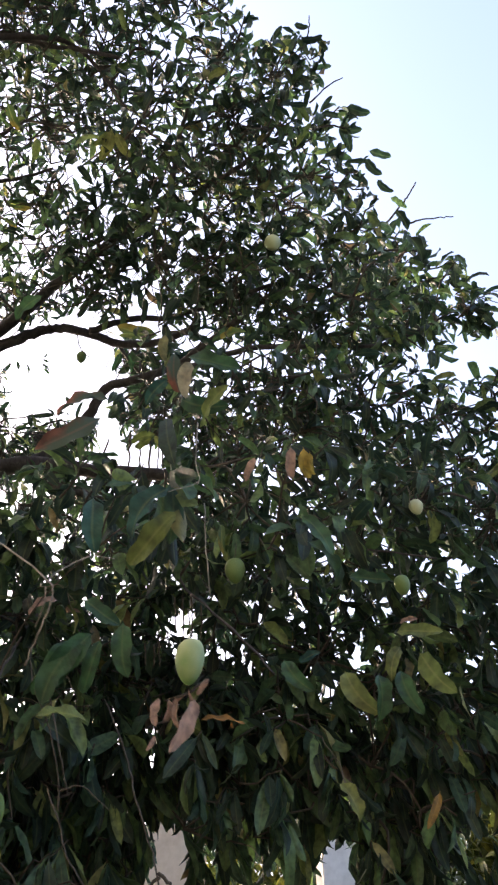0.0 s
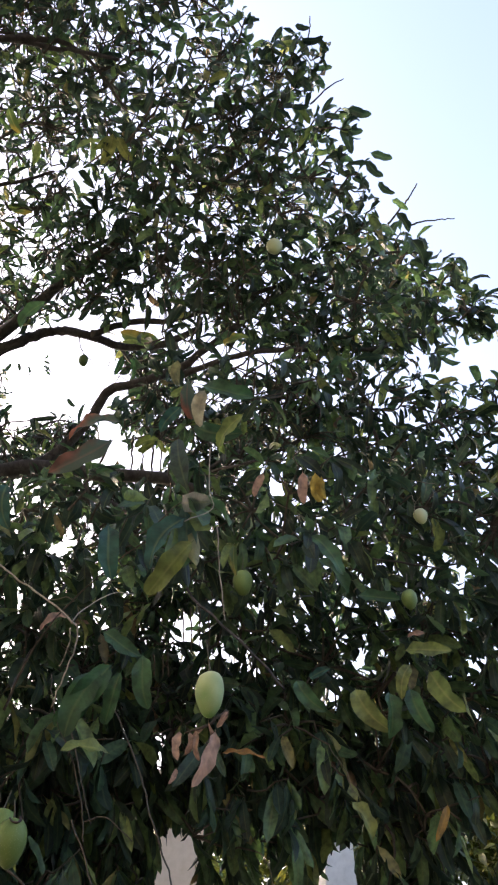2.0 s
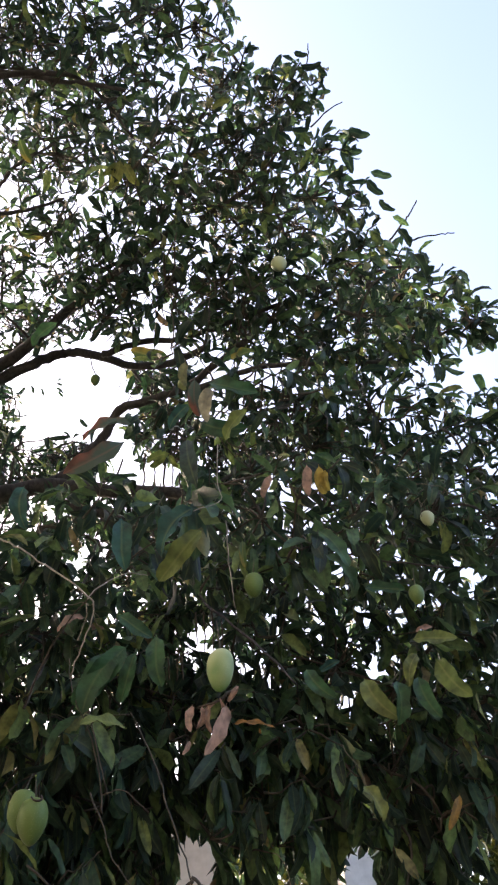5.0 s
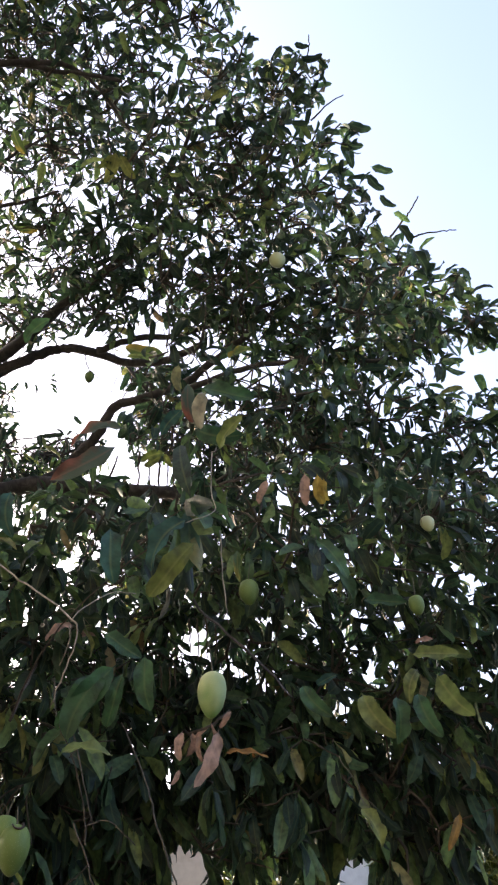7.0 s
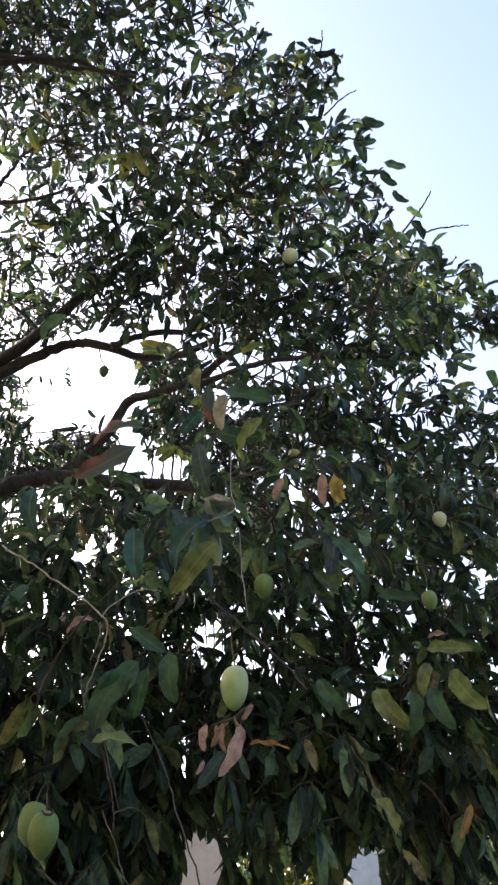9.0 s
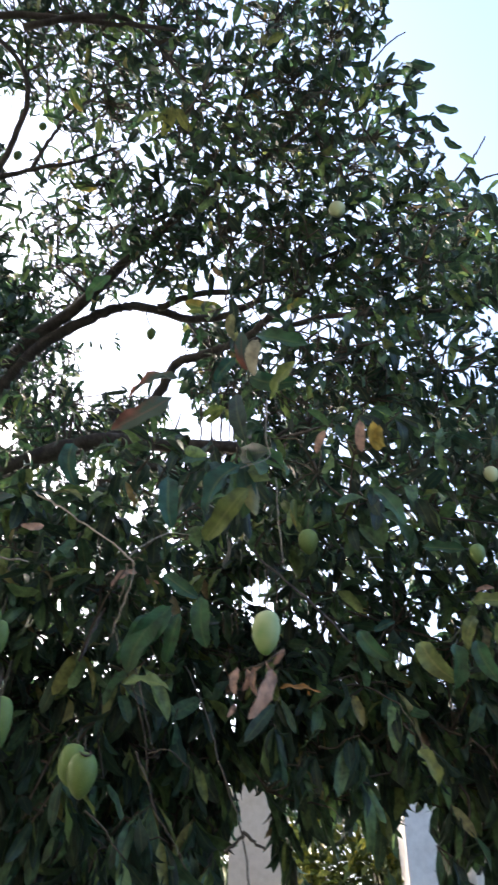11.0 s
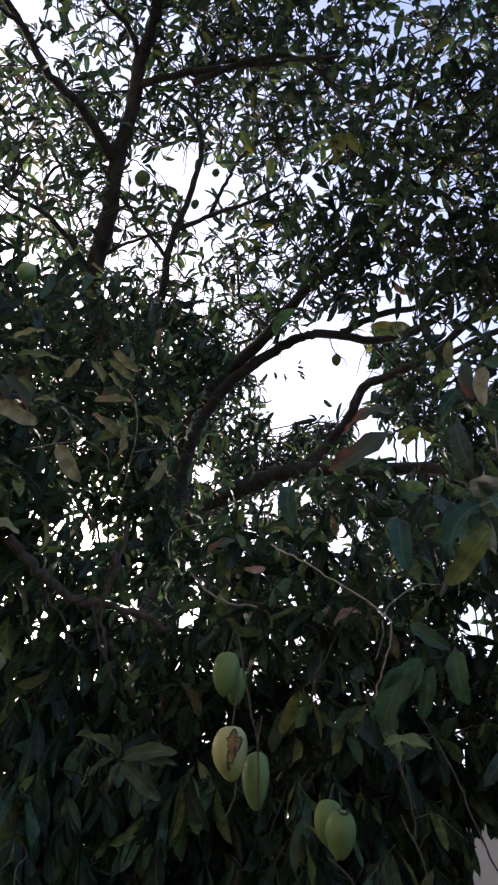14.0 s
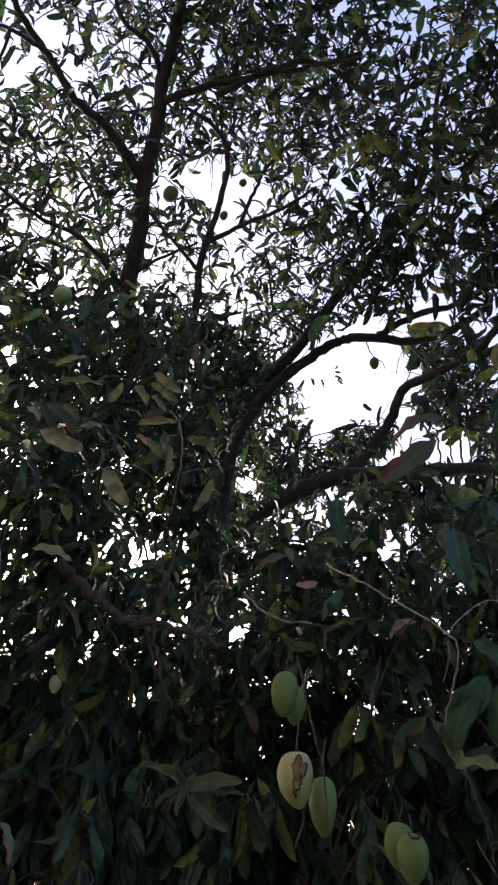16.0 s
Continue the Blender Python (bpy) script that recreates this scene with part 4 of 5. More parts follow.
def tube(line, radii, sides=8, rough=0.0, rng=None):
    """A closed tapered tube along a line: vertices and faces."""
    line = np.asarray(line, float)
    way = unit(np.gradient(line, axis=0))
    ref = np.array([0.31, 0.17, 0.94]) if abs(way[0][2]) < 0.9 else np.array([1.0, 0.1, 0.0])
    a = unit(np.cross(way, ref))
    b = np.cross(way, a)
    ang = np.arange(sides) * 2 * math.pi / sides
    r = np.asarray(radii, float)[:, None] * np.ones(sides)[None]
    if rough:
        r = r * (1 + rng.normal(0, rough, r.shape))
    v = line[:, None] + a[:, None] * (np.cos(ang)[None] * r)[..., None] + b[:, None] * (np.sin(ang)[None] * r)[..., None]
    n = len(line)
    idx = np.arange(n * sides).reshape(n, sides)
    nxt = np.roll(idx, -1, 1)
    f = np.stack([idx[:-1], nxt[:-1], nxt[1:], idx[1:]], -1).reshape(-1, 4)
    v = v.reshape(-1, 3)
    caps = []
    for ring, flip in ((idx[0], True), (idx[-1], False)):
        ring = ring[::-1] if flip else ring
        caps += [[ring[0], ring[i], ring[i + 1], ring[i + 2]] for i in range(1, sides - 2, 2)]
    return v, np.vstack([f, np.array(caps)]) if caps else f


def joined(pieces):
    v, f, k = [], [], 0
    for a, b in pieces:
        v.append(a)
        f.append(b + k)
        k += len(a)
    return np.vstack(v), np.vstack(f)


def part(name, me, parent, label="", kind=""):
    ob = new(name, me)
    ob.parent = parent
    return tagged(ob, label, "", "", kind)


def thing(name, place, label, category, group="", kind=""):
    ob = new(name)
    ob.empty_display_size = 0.05
    ob.location = place
    return tagged(ob, label, category, group, kind)


def bm_mesh(bm, name, mat, smooth=False):
    me = bpy.data.meshes.new(name)
    for f in bm.faces:
        f.smooth = smooth
    bm.to_mesh(me)
    bm.free()
    me.materials.append(mat)
    return me

# ---- ground ----
def ground_sheet():
    n = 60
    t = np.linspace(-1, 1, n)
    g = np.sign(t) * (np.abs(t) ** 4 * 1500 + np.abs(t) * 9)
    x, y = np.meshgrid(g, g)
    z = np.array([noise.noise((a * 0.4, b * 0.4, 0)) * 0.05 for a, b in zip(x.ravel(), y.ravel())])
    v = np.stack([x.ravel(), y.ravel(), z - 0.03], -1)
    i = np.arange(n * n).reshape(n, n)
    f = np.stack([i[:-1, :-1], i[:-1, 1:], i[1:, 1:], i[1:, :-1]], -1).reshape(-1, 4)
    return tagged(new("ground", mesh_of("ground", v, f, [soil])), "bare brown earth ground round the tree", "ground", "", "structure")


ground_sheet()


# ---- the mango tree ----
rng = np.random.default_rng(11)
TREE_FOOT = Vector((-2.30, 3.75, 0.0))
tree = thing("mango_tree", TREE_FOOT, "old mango tree with dense drooping dark green leaves", "tree")


def tree_part(name, v, f, mats, uv=None, label="", kind=""):
    return part(name, mesh_of(name, v - np.array(TREE_FOOT), f, mats, uv), tree, label, kind)


fork = np.array((-2.33, 3.32, 4.16))
line = smooth_line([(-2.30, 3.75, -0.25), (-2.30, 3.75, 0.05), (-2.27, 3.70, 0.8), (-2.36, 3.55, 2.0), (-2.30, 3.40, 3.2), fork + (0, 0.02, 0.15)], 8)
rad = np.interp(line[:, 2], [-0.25, 0.05, 0.5, 1.2, 3.0, 4.3], [0.30, 0.27, 0.20, 0.165, 0.135, 0.11])
v, f = tube(line, rad, 18, 0.03, rng)
tree_part("trunk", v, f, [bark], None, "dark cracked mango trunk")

skeleton = [line[30:]]
for kind_name, group, sides in (("limb", MAIN_LIMB_LINES, 12), ("branch", BRANCHES, 9), ("branch", SIDE_BRANCHES, 8)):
    for points, r0, r1 in group:
        line = smooth_line(points, 6)
        line = line + rng.normal(0, 0.0028, line.shape)
        if kind_name == "limb":
            line = np.vstack([fork + (line[0] - fork) * 0.3 - (0, 0, 0.1), line]) if np.linalg.norm(line[0] - fork) < 0.4 else line
        s = np.linspace(0, 1, len(line))
        v, f = tube(line, r0 + (r1 - r0) * s ** 0.8, sides, 0.055, rng)
        tree_part(kind_name, v, f, [bark])
        skeleton.append(line)
skeleton = np.vstack(skeleton)

# wood that shows bare: no leaf hangs in front of it
BARE_WOOD = [(smooth_line(MAIN_LIMB_LINES[i][0], 10)[:k], a) for i, k, a in ((0, 66, 0.42), (1, 42, 0.22), (2, 45, 0.36), (3, 52, 0.25))] + [(smooth_line(MAIN_LIMB_LINES[5][0], 10)[i:k], 0.16) for i, k in ((30, 52), (66, 90))]
BARE_WOOD += [(smooth_line(points, 10), 0.22) for points, r0, r1 in BRANCHES]
BARE_WOOD += [(smooth_line(points, 8), 0.8) for points, r0, r1 in STEMS[:1]] + [(smooth_line(points, 8), 0.35) for points, r0, r1 in STEMS[1:]]
wood_at = np.vstack([a for a, b in BARE_WOOD]) - np.array(STAND)
wood_far = np.linalg.norm(wood_at, axis=1)
wood_way, wood_cos = unit(wood_at), np.cos(np.radians(np.hstack([np.full(len(a), b) for a, b in BARE_WOOD])))

# openings of sky through the crown: a way from the standing place and the half angle of the gap in degrees
VOIDS = np.array(GAPS)
void_way, void_cos = unit(VOIDS[:, :3]), np.cos(np.radians(VOIDS[:, 3]))


def open_air(p, margin=1.0):
    """Whether points lie in an opening (made wider by the margin), or too close to where one stands."""
    d = p - np.array(STAND)
    r = np.linalg.norm(d, axis=-1)
    c = unit(d) @ void_way.T
    hit = (c > np.cos(np.arccos(void_cos) * margin)[None]).any(1) | (r < 0.85)
    hit |= ((unit(d) @ wood_way.T > wood_cos[None]) & (r[:, None] < wood_far[None] - 0.02)).any(1)
    for q, rad in FRUIT_AIR:                                     # fruit hang free at the outer face
        q = np.array(q)
        w = np.array(STAND) - q
        t = (p - q) @ w / (w @ w)
        hit |= (np.linalg.norm(p - q - t[:, None] * w[None], axis=1) < rad * (1 - t)) & (t > -0.005) & (t < 1)
    return hit


# leaf whorls at the ends of twigs
AXIS = np.array((-2.0, 3.3))
# the far half of the crown, behind the trunk, and added lobes that block light
CROWN_FAR_AND_SHADE = [(-2.3, 5.0, 3.3, 0.9, 1.6), (-0.9, 5.2, 3.0, 0.8, 1.5), (-3.6, 4.6, 3.4, 0.9, 1.5), (0.4, 4.9, 2.9, 0.7, 1.5), (-4.3, 3.2, 3.6, 0.9, 1.5), (-4.2, 2.0, 3.4, 0.9, 1.5),
             (-3.4, 4.4, 4.8, 0.8, 1.2), (-4.2, 3.0, 5.0, 0.8, 1.2), (-3.3, 3.2, 6.2, 0.8, 1.2), (-4.0, 1.6, 4.8, 0.8, 1.2), (-3.0, 1.6, 6.2, 0.8, 1.1), (-1.6, 5.3, 2.3, 0.7, 1.4),
             # unseen foliage added left of and behind the standing place, to cut side light
             (-2.3, 0.7, 3.2, 0.8, 1.5), (-2.4, 0.2, 4.4, 0.8, 1.3), (-2.3, -0.3, 2.4, 0.7, 1.6), (-2.1, -1.0, 3.5, 0.8, 1.4), (-1.5, 0.1, 5.6, 0.8, 1.1), (-3.3, 0.6, 2.6, 0.9, 1.4)]


def spread(pool, spacing):
    """Twig ends in the lobes of a pool, evenly apart as seen from the standing place, the closer the fuller the lobe."""
    p, o, gap = [], [], []
    for x, y, z, r, full in pool:
        n = int(math.pi * r * r * full * 900) + 6
        q = unit(rng.normal(0, 1, (n, 3))) * (r * rng.uniform(0.03, 1, (n, 1)) ** 0.42)
        p.append(q + (x, y, z))
        o.append(unit(q) * 0.6)
        gap.append(np.full(n, spacing / math.sqrt(full)))
    p, o, gap = np.vstack(p), np.vstack(o), np.hstack(gap)
    seen_way = p - np.array(STAND)
    dist = np.linalg.norm(seen_way, axis=1)
    seen_way, limit = seen_way / dist[:, None], np.cos(gap / dist)
    order, clear = rng.permutation(len(p)), ~open_air(p)
    kept, ways = [], np.zeros((len(p), 3))
    for i in order:
        if clear[i] and (not kept or (ways[:len(kept)] @ seen_way[i]).max() < limit[i]):
            ways[len(kept)] = seen_way[i]
            kept.append(i)
    return p[kept], o[kept]


SKIRT_BEHIND = [(x * 1.06, y + 0.42, z - 0.04, r * 1.1, full) for x, y, z, r, full in SKIRT_WEST + SKIRT_DEEP]      # a second layer of hanging twigs
sets = [spread(pool, spacing) for pool, spacing in ((CROWN_TOP + CROWN_MIDDLE + CROWN_WEST, 0.095), (CROWN_BACK + CROWN_GLADE, 0.080),
                                                    (SKIRT_RIGHT + SKIRT_FOOT + SKIRT_WEST + SKIRT_DEEP, 0.083), (WEST_MASS, 0.08), (WEST_BEHIND, 0.105), (SKIRT_BEHIND, 0.14), (CROWN_INNER, 0.084), (CROWN_FAR_AND_SHADE, 0.15))]
tips, outs = np.vstack([p for p, o in sets]), np.vstack([o for p, o in sets])
from_axis = np.hstack([tips[:, :2] - AXIS, np.full((len(tips), 1), 0.25)])
outs = unit(outs + unit(from_axis) * 0.8 + rng.normal(0, 0.35, outs.shape))
count = rng.integers(6, 11, len(tips)) + (np.arange(len(tips)) < len(sets[0][0]))
who = np.repeat(np.arange(len(tips)), count)
n = len(who)
high = np.clip((tips[who][:, 2] - 2.6) / 1.2, 0, 1)             # the sunny crown: leaves arch out of the whorl and curl over
low = 1 - high                                                   # the skirt: leaves hang
radial = rng.normal(0, 1, (n, 3))
radial = unit(radial - (radial * outs[who]).sum(1, keepdims=True) * outs[who])
foot = np.clip((2.75 - tips[who][:, 2]) / 0.4, 0, 1)              # lowest leaves: long, narrow and hanging straight
sink = rng.uniform(0.1, 1.3, n) * low + 0.7 * foot + rng.uniform(-0.25, 0.95, n) * high + np.clip(2.6 - tips[who][:, 2], 0, 0.8) * 0.5
way = unit(radial * rng.uniform(0.5, 1.0, (n, 1)) + outs[who] * rng.uniform(0.0, 0.9, (n, 1)) + np.array((0, 0, -1)) * sink[:, None])
base = tips[who] - outs[who] * rng.uniform(0, 0.06, (n, 1))
length = rng.uniform(0.10, 0.20, n) * low + rng.uniform(0.09, 0.182, n) * high
length = length * (1 + 0.15 * foot) * np.where(rng.random(n) < 0.18, 0.62, 1.0)      # some still young
west = np.clip((-0.8 - base[:, 0]) / 0.6, 0, 1) * high           # slender on the west side
width = length * (1 - 0.22 * west) * (1 - 0.18 * foot) * (rng.uniform(0.24, 0.34, n) * low + rng.uniform(0.21, 0.33, n) * high)
droop = rng.uniform(0.1, 1.5, n) * low + rng.uniform(0.8, 2.4, n) * high
fold = rng.uniform(0.05, 0.6, n) + rng.uniform(0, 0.25, n) * high
up = np.array((0, 0, 1.0)) + rng.normal(0, 0.45, (n, 3))


def along_blade(share):
    """Points on the bent midribs, at a share of their length."""
    w = unit(way)
    u = unit(up - (up * w).sum(1, keepdims=True) * w)
    return base + w * (length / droop * np.sin(droop * share))[:, None] - u * (length / droop * (1 - np.cos(droop * share)))[:, None]


keep = ~(open_air(along_blade(0.5)) | open_air(along_blade(0.85), 0.5))
base, way, up, length, width, droop, fold, who = (a[keep] for a in (base, way, up, length, width, droop, fold, who))

# the leaves of the skirt that hang nearest to the standing place are single pieces
near = np.argsort(base[:, 1] + 0.35 * np.abs(base[:, 0] + 0.2) + np.where(base[:, 2] > 2.7, 9, 0))[:NEAR_LEAVES]
single = np.zeros(len(base), bool)
single[near] = True
far = ~single
v, f, uv = leaves(base[far], way[far], up[far], length[far], width[far], droop[far], fold[far], rng, (0, .11, .24, .45, .68, .88, 1))
tree_part("foliage", v, f, [leaf_loose], uv, "thousands of drooping dark green mango leaves", "stuff")

FINE = (0, .05, .1, .16, .24, .34, .45, .56, .67, .77, .86, .93, 1)
blades = []
for i in range(12):
    one = np.ones(1)
    v, f, uv = leaves(np.zeros((1, 3)), np.array([[1.0, 0, 0]]), np.array([[0, 0, 1.0]]), one, one * rng.uniform(0.26, 0.35), one * (0.25 + 0.15 * i),
                      one * rng.uniform(0.25, 0.75), rng, FINE, 2)
    blades.append((v, f, uv))
for i in range(4):                                               # shrivelled blades, rolled in along the midrib
    v, f, uv = leaves(np.zeros((1, 3)), np.array([[1.0, 0, 0]]), np.array([[0, 0, 1.0]]), one, one * 0.34, one * (1.0 + 0.3 * i), one * (0.9 + 0.08 * i), rng, FINE, 2)
    v[:, 1] += 0.06 * np.sin(v[:, 0] * 7 + i)
    blades.append((v, f, uv))
for i in range(4):                                               # flatter blades
    v, f, uv = leaves(np.zeros((1, 3)), np.array([[1.0, 0, 0]]), np.array([[0, 0, 1.0]]), one, one * (0.28 + 0.02 * i), one * (0.45 + 0.25 * i), one * (0.3 + 0.14 * i), rng, FINE, 2, 0.06)
    a = v[:, 0] * (-0.5, 0.35, 0.55, -0.3)[i]                      # twisted along the midrib
    v[:, 1], v[:, 2] = v[:, 1] * np.cos(a) - v[:, 2] * np.sin(a) + 0.015 * np.sin(v[:, 0] * 5 + i), v[:, 1] * np.sin(a) + v[:, 2] * np.cos(a)
    blades.append((v, f, uv))
blade_meshes = {}


def leaf_piece(place, along, upward, size, bend, mat, label="", shape="", broad=1.0):
    """One leaf of the tree as a piece of its own, sharing a blade mesh."""
    i = int(min(11, max(0, round((bend - 0.25) / 0.15))))
    if shape:
        i = (12 if shape == "curled" else 16) + int(rng.integers(0, 4))
    if (i, mat.name) not in blade_meshes:
        blade_meshes[i, mat.name] = mesh_of("leaf", *blades[i][:2], [mat], blades[i][2])
    x = Vector(along).normalized()
    z = Vector(upward) - x * Vector(upward).dot(x)
    z.normalize()
    y = z.cross(x)
    ob = part("leaf", blade_meshes[i, mat.name], tree, label)
    m = Matrix((x, y, z)).transposed().to_4x4()
    ob.matrix_basis = Matrix.Translation(Vector(place) - TREE_FOOT) @ m @ Matrix.Diagonal((size, size * broad, size, 1))
    return ob


for i in near:
    leaf_piece(base[i], way[i], up[i], length[i], droop[i], leaf_single)


# twigs: whorl to bough, bough to the nearest limb
def twig_line(a, b, sag, k):
    t = np.linspace(0, 1, k)[:, None]
    bow = rng.normal(0, 0.10, 3) * np.linalg.norm(b - a) + np.array((0, 0, sag))
    return a + (b - a) * t + bow * np.sin(t * math.pi)


alive = np.unique(who)
boughs = rng.choice(alive, min(len(alive), 1200), replace=False)
bough_at = tips[boughs] - outs[boughs] * 0.22
away = np.array([np.linalg.norm(skeleton - p, axis=1).min() for p in bough_at])
pieces, bough_count, grown = [], [], skeleton[::2].copy()
used = np.zeros(len(grown))
for p in bough_at[np.argsort(away)]:                             # each bough springs from the nearest wood that is there already
    d = np.linalg.norm(grown - p, axis=1)
    j = int((d + used * 0.35).argmin())
    c = twig_line(grown[j], p, 0.03, 6)
    if open_air(c[1:-1], 1.3).any():
        continue
    near_stand = min(1.0, max(0.16, (np.linalg.norm(p - np.array(STAND)) - 1.2) / 3.0))
    thick = (0.008 + 0.009 * min(1.0, d[j])) * near_stand
    used[j] += 1
    grown, used = np.vstack([grown, c[2:]]), np.hstack([used, np.zeros(len(c) - 2)])
    if len(bough_count) < 300:
        bough_count.append(1)
        tree_part("bough", *tube(c, np.linspace(thick, 0.0065 * near_stand, 6), 6), [twig_bark])
    else:
        pieces.append(tube(c, np.linspace(thick, 0.0065 * near_stand, 6), 5))
for i in alive:
    p, o = tips[i], outs[i]
    d = np.linalg.norm(bough_at - p, axis=1)
    j = int(d.argmin())
    q = bough_at[j] if d[j] < 0.3 else p - o * 0.18
    c = twig_line(q, p, 0.0, 5)
    c[-2] = p - o * 0.06
    if open_air(c[:-1]).any():
        continue
    near_stand = min(1.0, max(0.3, (np.linalg.norm(p - np.array(STAND)) - 0.8) / 3.0))
    pieces.append(tube(c, np.linspace(0.0072, 0.0042, 5) * near_stand, 4))
    if i < len(sets[0][0]) + len(sets[1][0]) and p[0] < 0.35:    # bare spurs among the leaves of the crown
        for a in c[1:4:2]:
            spur = twig_line(a, a + unit(rng.normal(0, 0.75, 3) - o * 0.4) * rng.uniform(0.12, 0.30), 0.0, 4)
            if not open_air(spur).any():
                pieces.append(tube(spur, np.linspace(0.0048, 0.0024, 4), 4))
v, f = joined(pieces)
tree_part("twigwork", v, f, [twig_bark], None, "thin grey-brown twigs of the crown", "stuff")

for points, r0, r1 in STEMS + BARE_SHOOTS:
    line = smooth_line(points, 5)
    line = line + rng.normal(0, r1 * 0.6, line.shape)
    slim = 0.72 if (points, r0, r1) in STEMS else 1.0
    tree_part("twig", *tube(line, slim * np.linspace(r0, r1, len(line)), 7, 0.08, rng), [twig_pale if (points, r0, r1) in STEMS[:5] + STEMS_WEST else twig_bark])


# old pale flower stalks, curled and bare, among the leaves of the skirt
def flower_stalk(p, way0, size):
    pieces, at, w = [], np.array(p), unit(way0)
    pts = [at]
    for k in range(7):
        w = unit(w + rng.normal(0, 0.28, 3) + np.array((0, 0, -0.25)))
        at = at + w * size / 7
        pts.append(at)
    line = smooth_line(pts, 3)
    pieces.append(tube(line, np.linspace(0.0021, 0.0010, len(line)), 5))
    for k in range(int(rng.integers(2, 5))):
        a = line[int(rng.integers(5, len(line) - 3))]
        c = a + unit(w + rng.normal(0, 0.8, 3)) * size * rng.uniform(0.12, 0.3)
        pieces.append(tube(smooth_line([a, (a + c) / 2 + rng.normal(0, 0.006, 3), c], 3), np.linspace(0.0013, 0.0007, 7), 4))
    tree_part("flower_stalk", *joined(pieces), [stalk_pale], None, "bare curled flower stalk")


front = np.array([i for i in alive if np.linalg.norm(tips[i] - np.array(STAND)) < 2.9])
for i in rng.choice(front, 48, replace=False):
    pull = unit(np.array(STAND) - tips[i])
    flower_stalk(tips[i] + pull * 0.05, outs[i] + pull * 0.5, rng.uniform(0.12, 0.26))

# leaves that stand out: base, tip, width against length
TEAL_LEAVES = [
    ((-0.10, 1.27, 2.63), (-0.15, 1.28, 2.58), 0.52),
    ((-0.09, 1.31, 2.36), (-0.18, 1.31, 2.28), 0.53),
    ((0.17, 2.00, 2.33), (0.11, 2.01, 2.31), 0.89),
    ((-0.60, 1.53, 2.68), (-0.61, 1.54, 2.56), 0.66),
    ((-0.28, 1.40, 2.43), (-0.28, 1.42, 2.31), 0.42),
]
DARK_LEAVES_A = [
    ((-1.02, 2.26, 4.44), (-1.16, 2.30, 4.35), 0.53),
    ((-0.79, 2.82, 4.62), (-0.83, 2.89, 4.54), 0.37),
    ((-0.75, 2.83, 4.61), (-0.74, 2.91, 4.55), 0.42),
    ((-0.83, 2.98, 4.46), (-0.88, 2.99, 4.44), 0.49),
    ((-0.17, 1.35, 2.10), (-0.17, 1.37, 2.01), 0.54),
    ((-0.25, 1.37, 2.09), (-0.31, 1.36, 1.98), 0.46),
    ((0.15, 1.74, 2.58), (0.23, 1.76, 2.47), 0.37),
    ((-0.25, 1.35, 2.15), (-0.19, 1.37, 2.10), 0.56),
    ((0.25, 1.83, 2.44), (0.34, 1.79, 2.39), 0.33),
    ((-0.23, 1.38, 2.10), (-0.30, 1.36, 1.98), 0.38),
    ((-0.21, 1.37, 2.08), (-0.23, 1.38, 1.99), 0.35),
    ((0.30, 1.93, 2.23), (0.31, 1.92, 2.12), 0.45),
    ((0.35, 1.92, 2.23), (0.36, 1.91, 2.12), 0.46),
]
DARK_LEAVES_B = [
    ((0.08, 1.82, 2.23), (0.12, 1.81, 2.14), 0.51),
    ((-0.08, 1.31, 2.60), (0.01, 1.31, 2.54), 0.50),
    ((-0.05, 1.21, 2.62), (0.05, 1.22, 2.57), 0.48),
    ((0.16, 1.86, 2.58), (0.25, 1.86, 2.49), 0.38),
]
DARK_LEAVES = DARK_LEAVES_A + DARK_LEAVES_B
WHORL_LEAVES = [
    ((-0.700, 1.194, 1.878), (-0.740, 1.129, 1.910), 0.24),
    ((-0.700, 1.194, 1.879), (-0.611, 1.218, 1.904), 0.34),
    ((-0.698, 1.196, 1.876), (-0.612, 1.226, 1.876), 0.22),
    ((-0.700, 1.195, 1.876), (-0.636, 1.226, 1.823), 0.30),
    ((-0.701, 1.194, 1.876), (-0.701, 1.179, 1.840), 0.30),
    ((-0.705, 1.190, 1.882), (-0.728, 1.158, 1.849), 0.30),
    ((-0.700, 1.193, 1.881), (-0.697, 1.161, 1.907), 0.20),
]
# leaves that catch the light, by their brighter colour
LIT_LEAVES_A = [
    ((-0.61, 3.04, 4.17), (-0.74, 3.04, 4.14), 0.46),
    ((-0.63, 3.05, 4.16), (-0.72, 3.08, 4.10), 0.51),
    ((-0.62, 3.05, 4.17), (-0.60, 3.11, 4.11), 0.55),
    ((-0.65, 1.85, 5.25), (-0.71, 1.98, 5.18), 0.55),
    ((-0.64, 1.87, 5.25), (-0.60, 1.99, 5.20), 0.62),
    ((-0.67, 1.86, 5.25), (-0.75, 1.91, 5.20), 0.81),
    ((-0.02, 1.69, 5.40), (-0.12, 1.71, 5.39), 0.85),
    ((0.40, 1.90, 2.26), (0.45, 1.88, 2.14), 0.42),
    ((0.36, 1.90, 2.28), (0.31, 1.89, 2.21), 0.69),
    ((0.22, 1.97, 2.26), (0.26, 1.95, 2.13), 0.45),
    ((-0.22, 1.38, 1.94), (-0.29, 1.34, 1.94), 0.39),
    ((0.18, 1.91, 1.98), (0.23, 1.89, 1.91), 0.45),
    ((-0.08, 1.35, 2.33), (-0.16, 1.36, 2.22), 0.38),
]
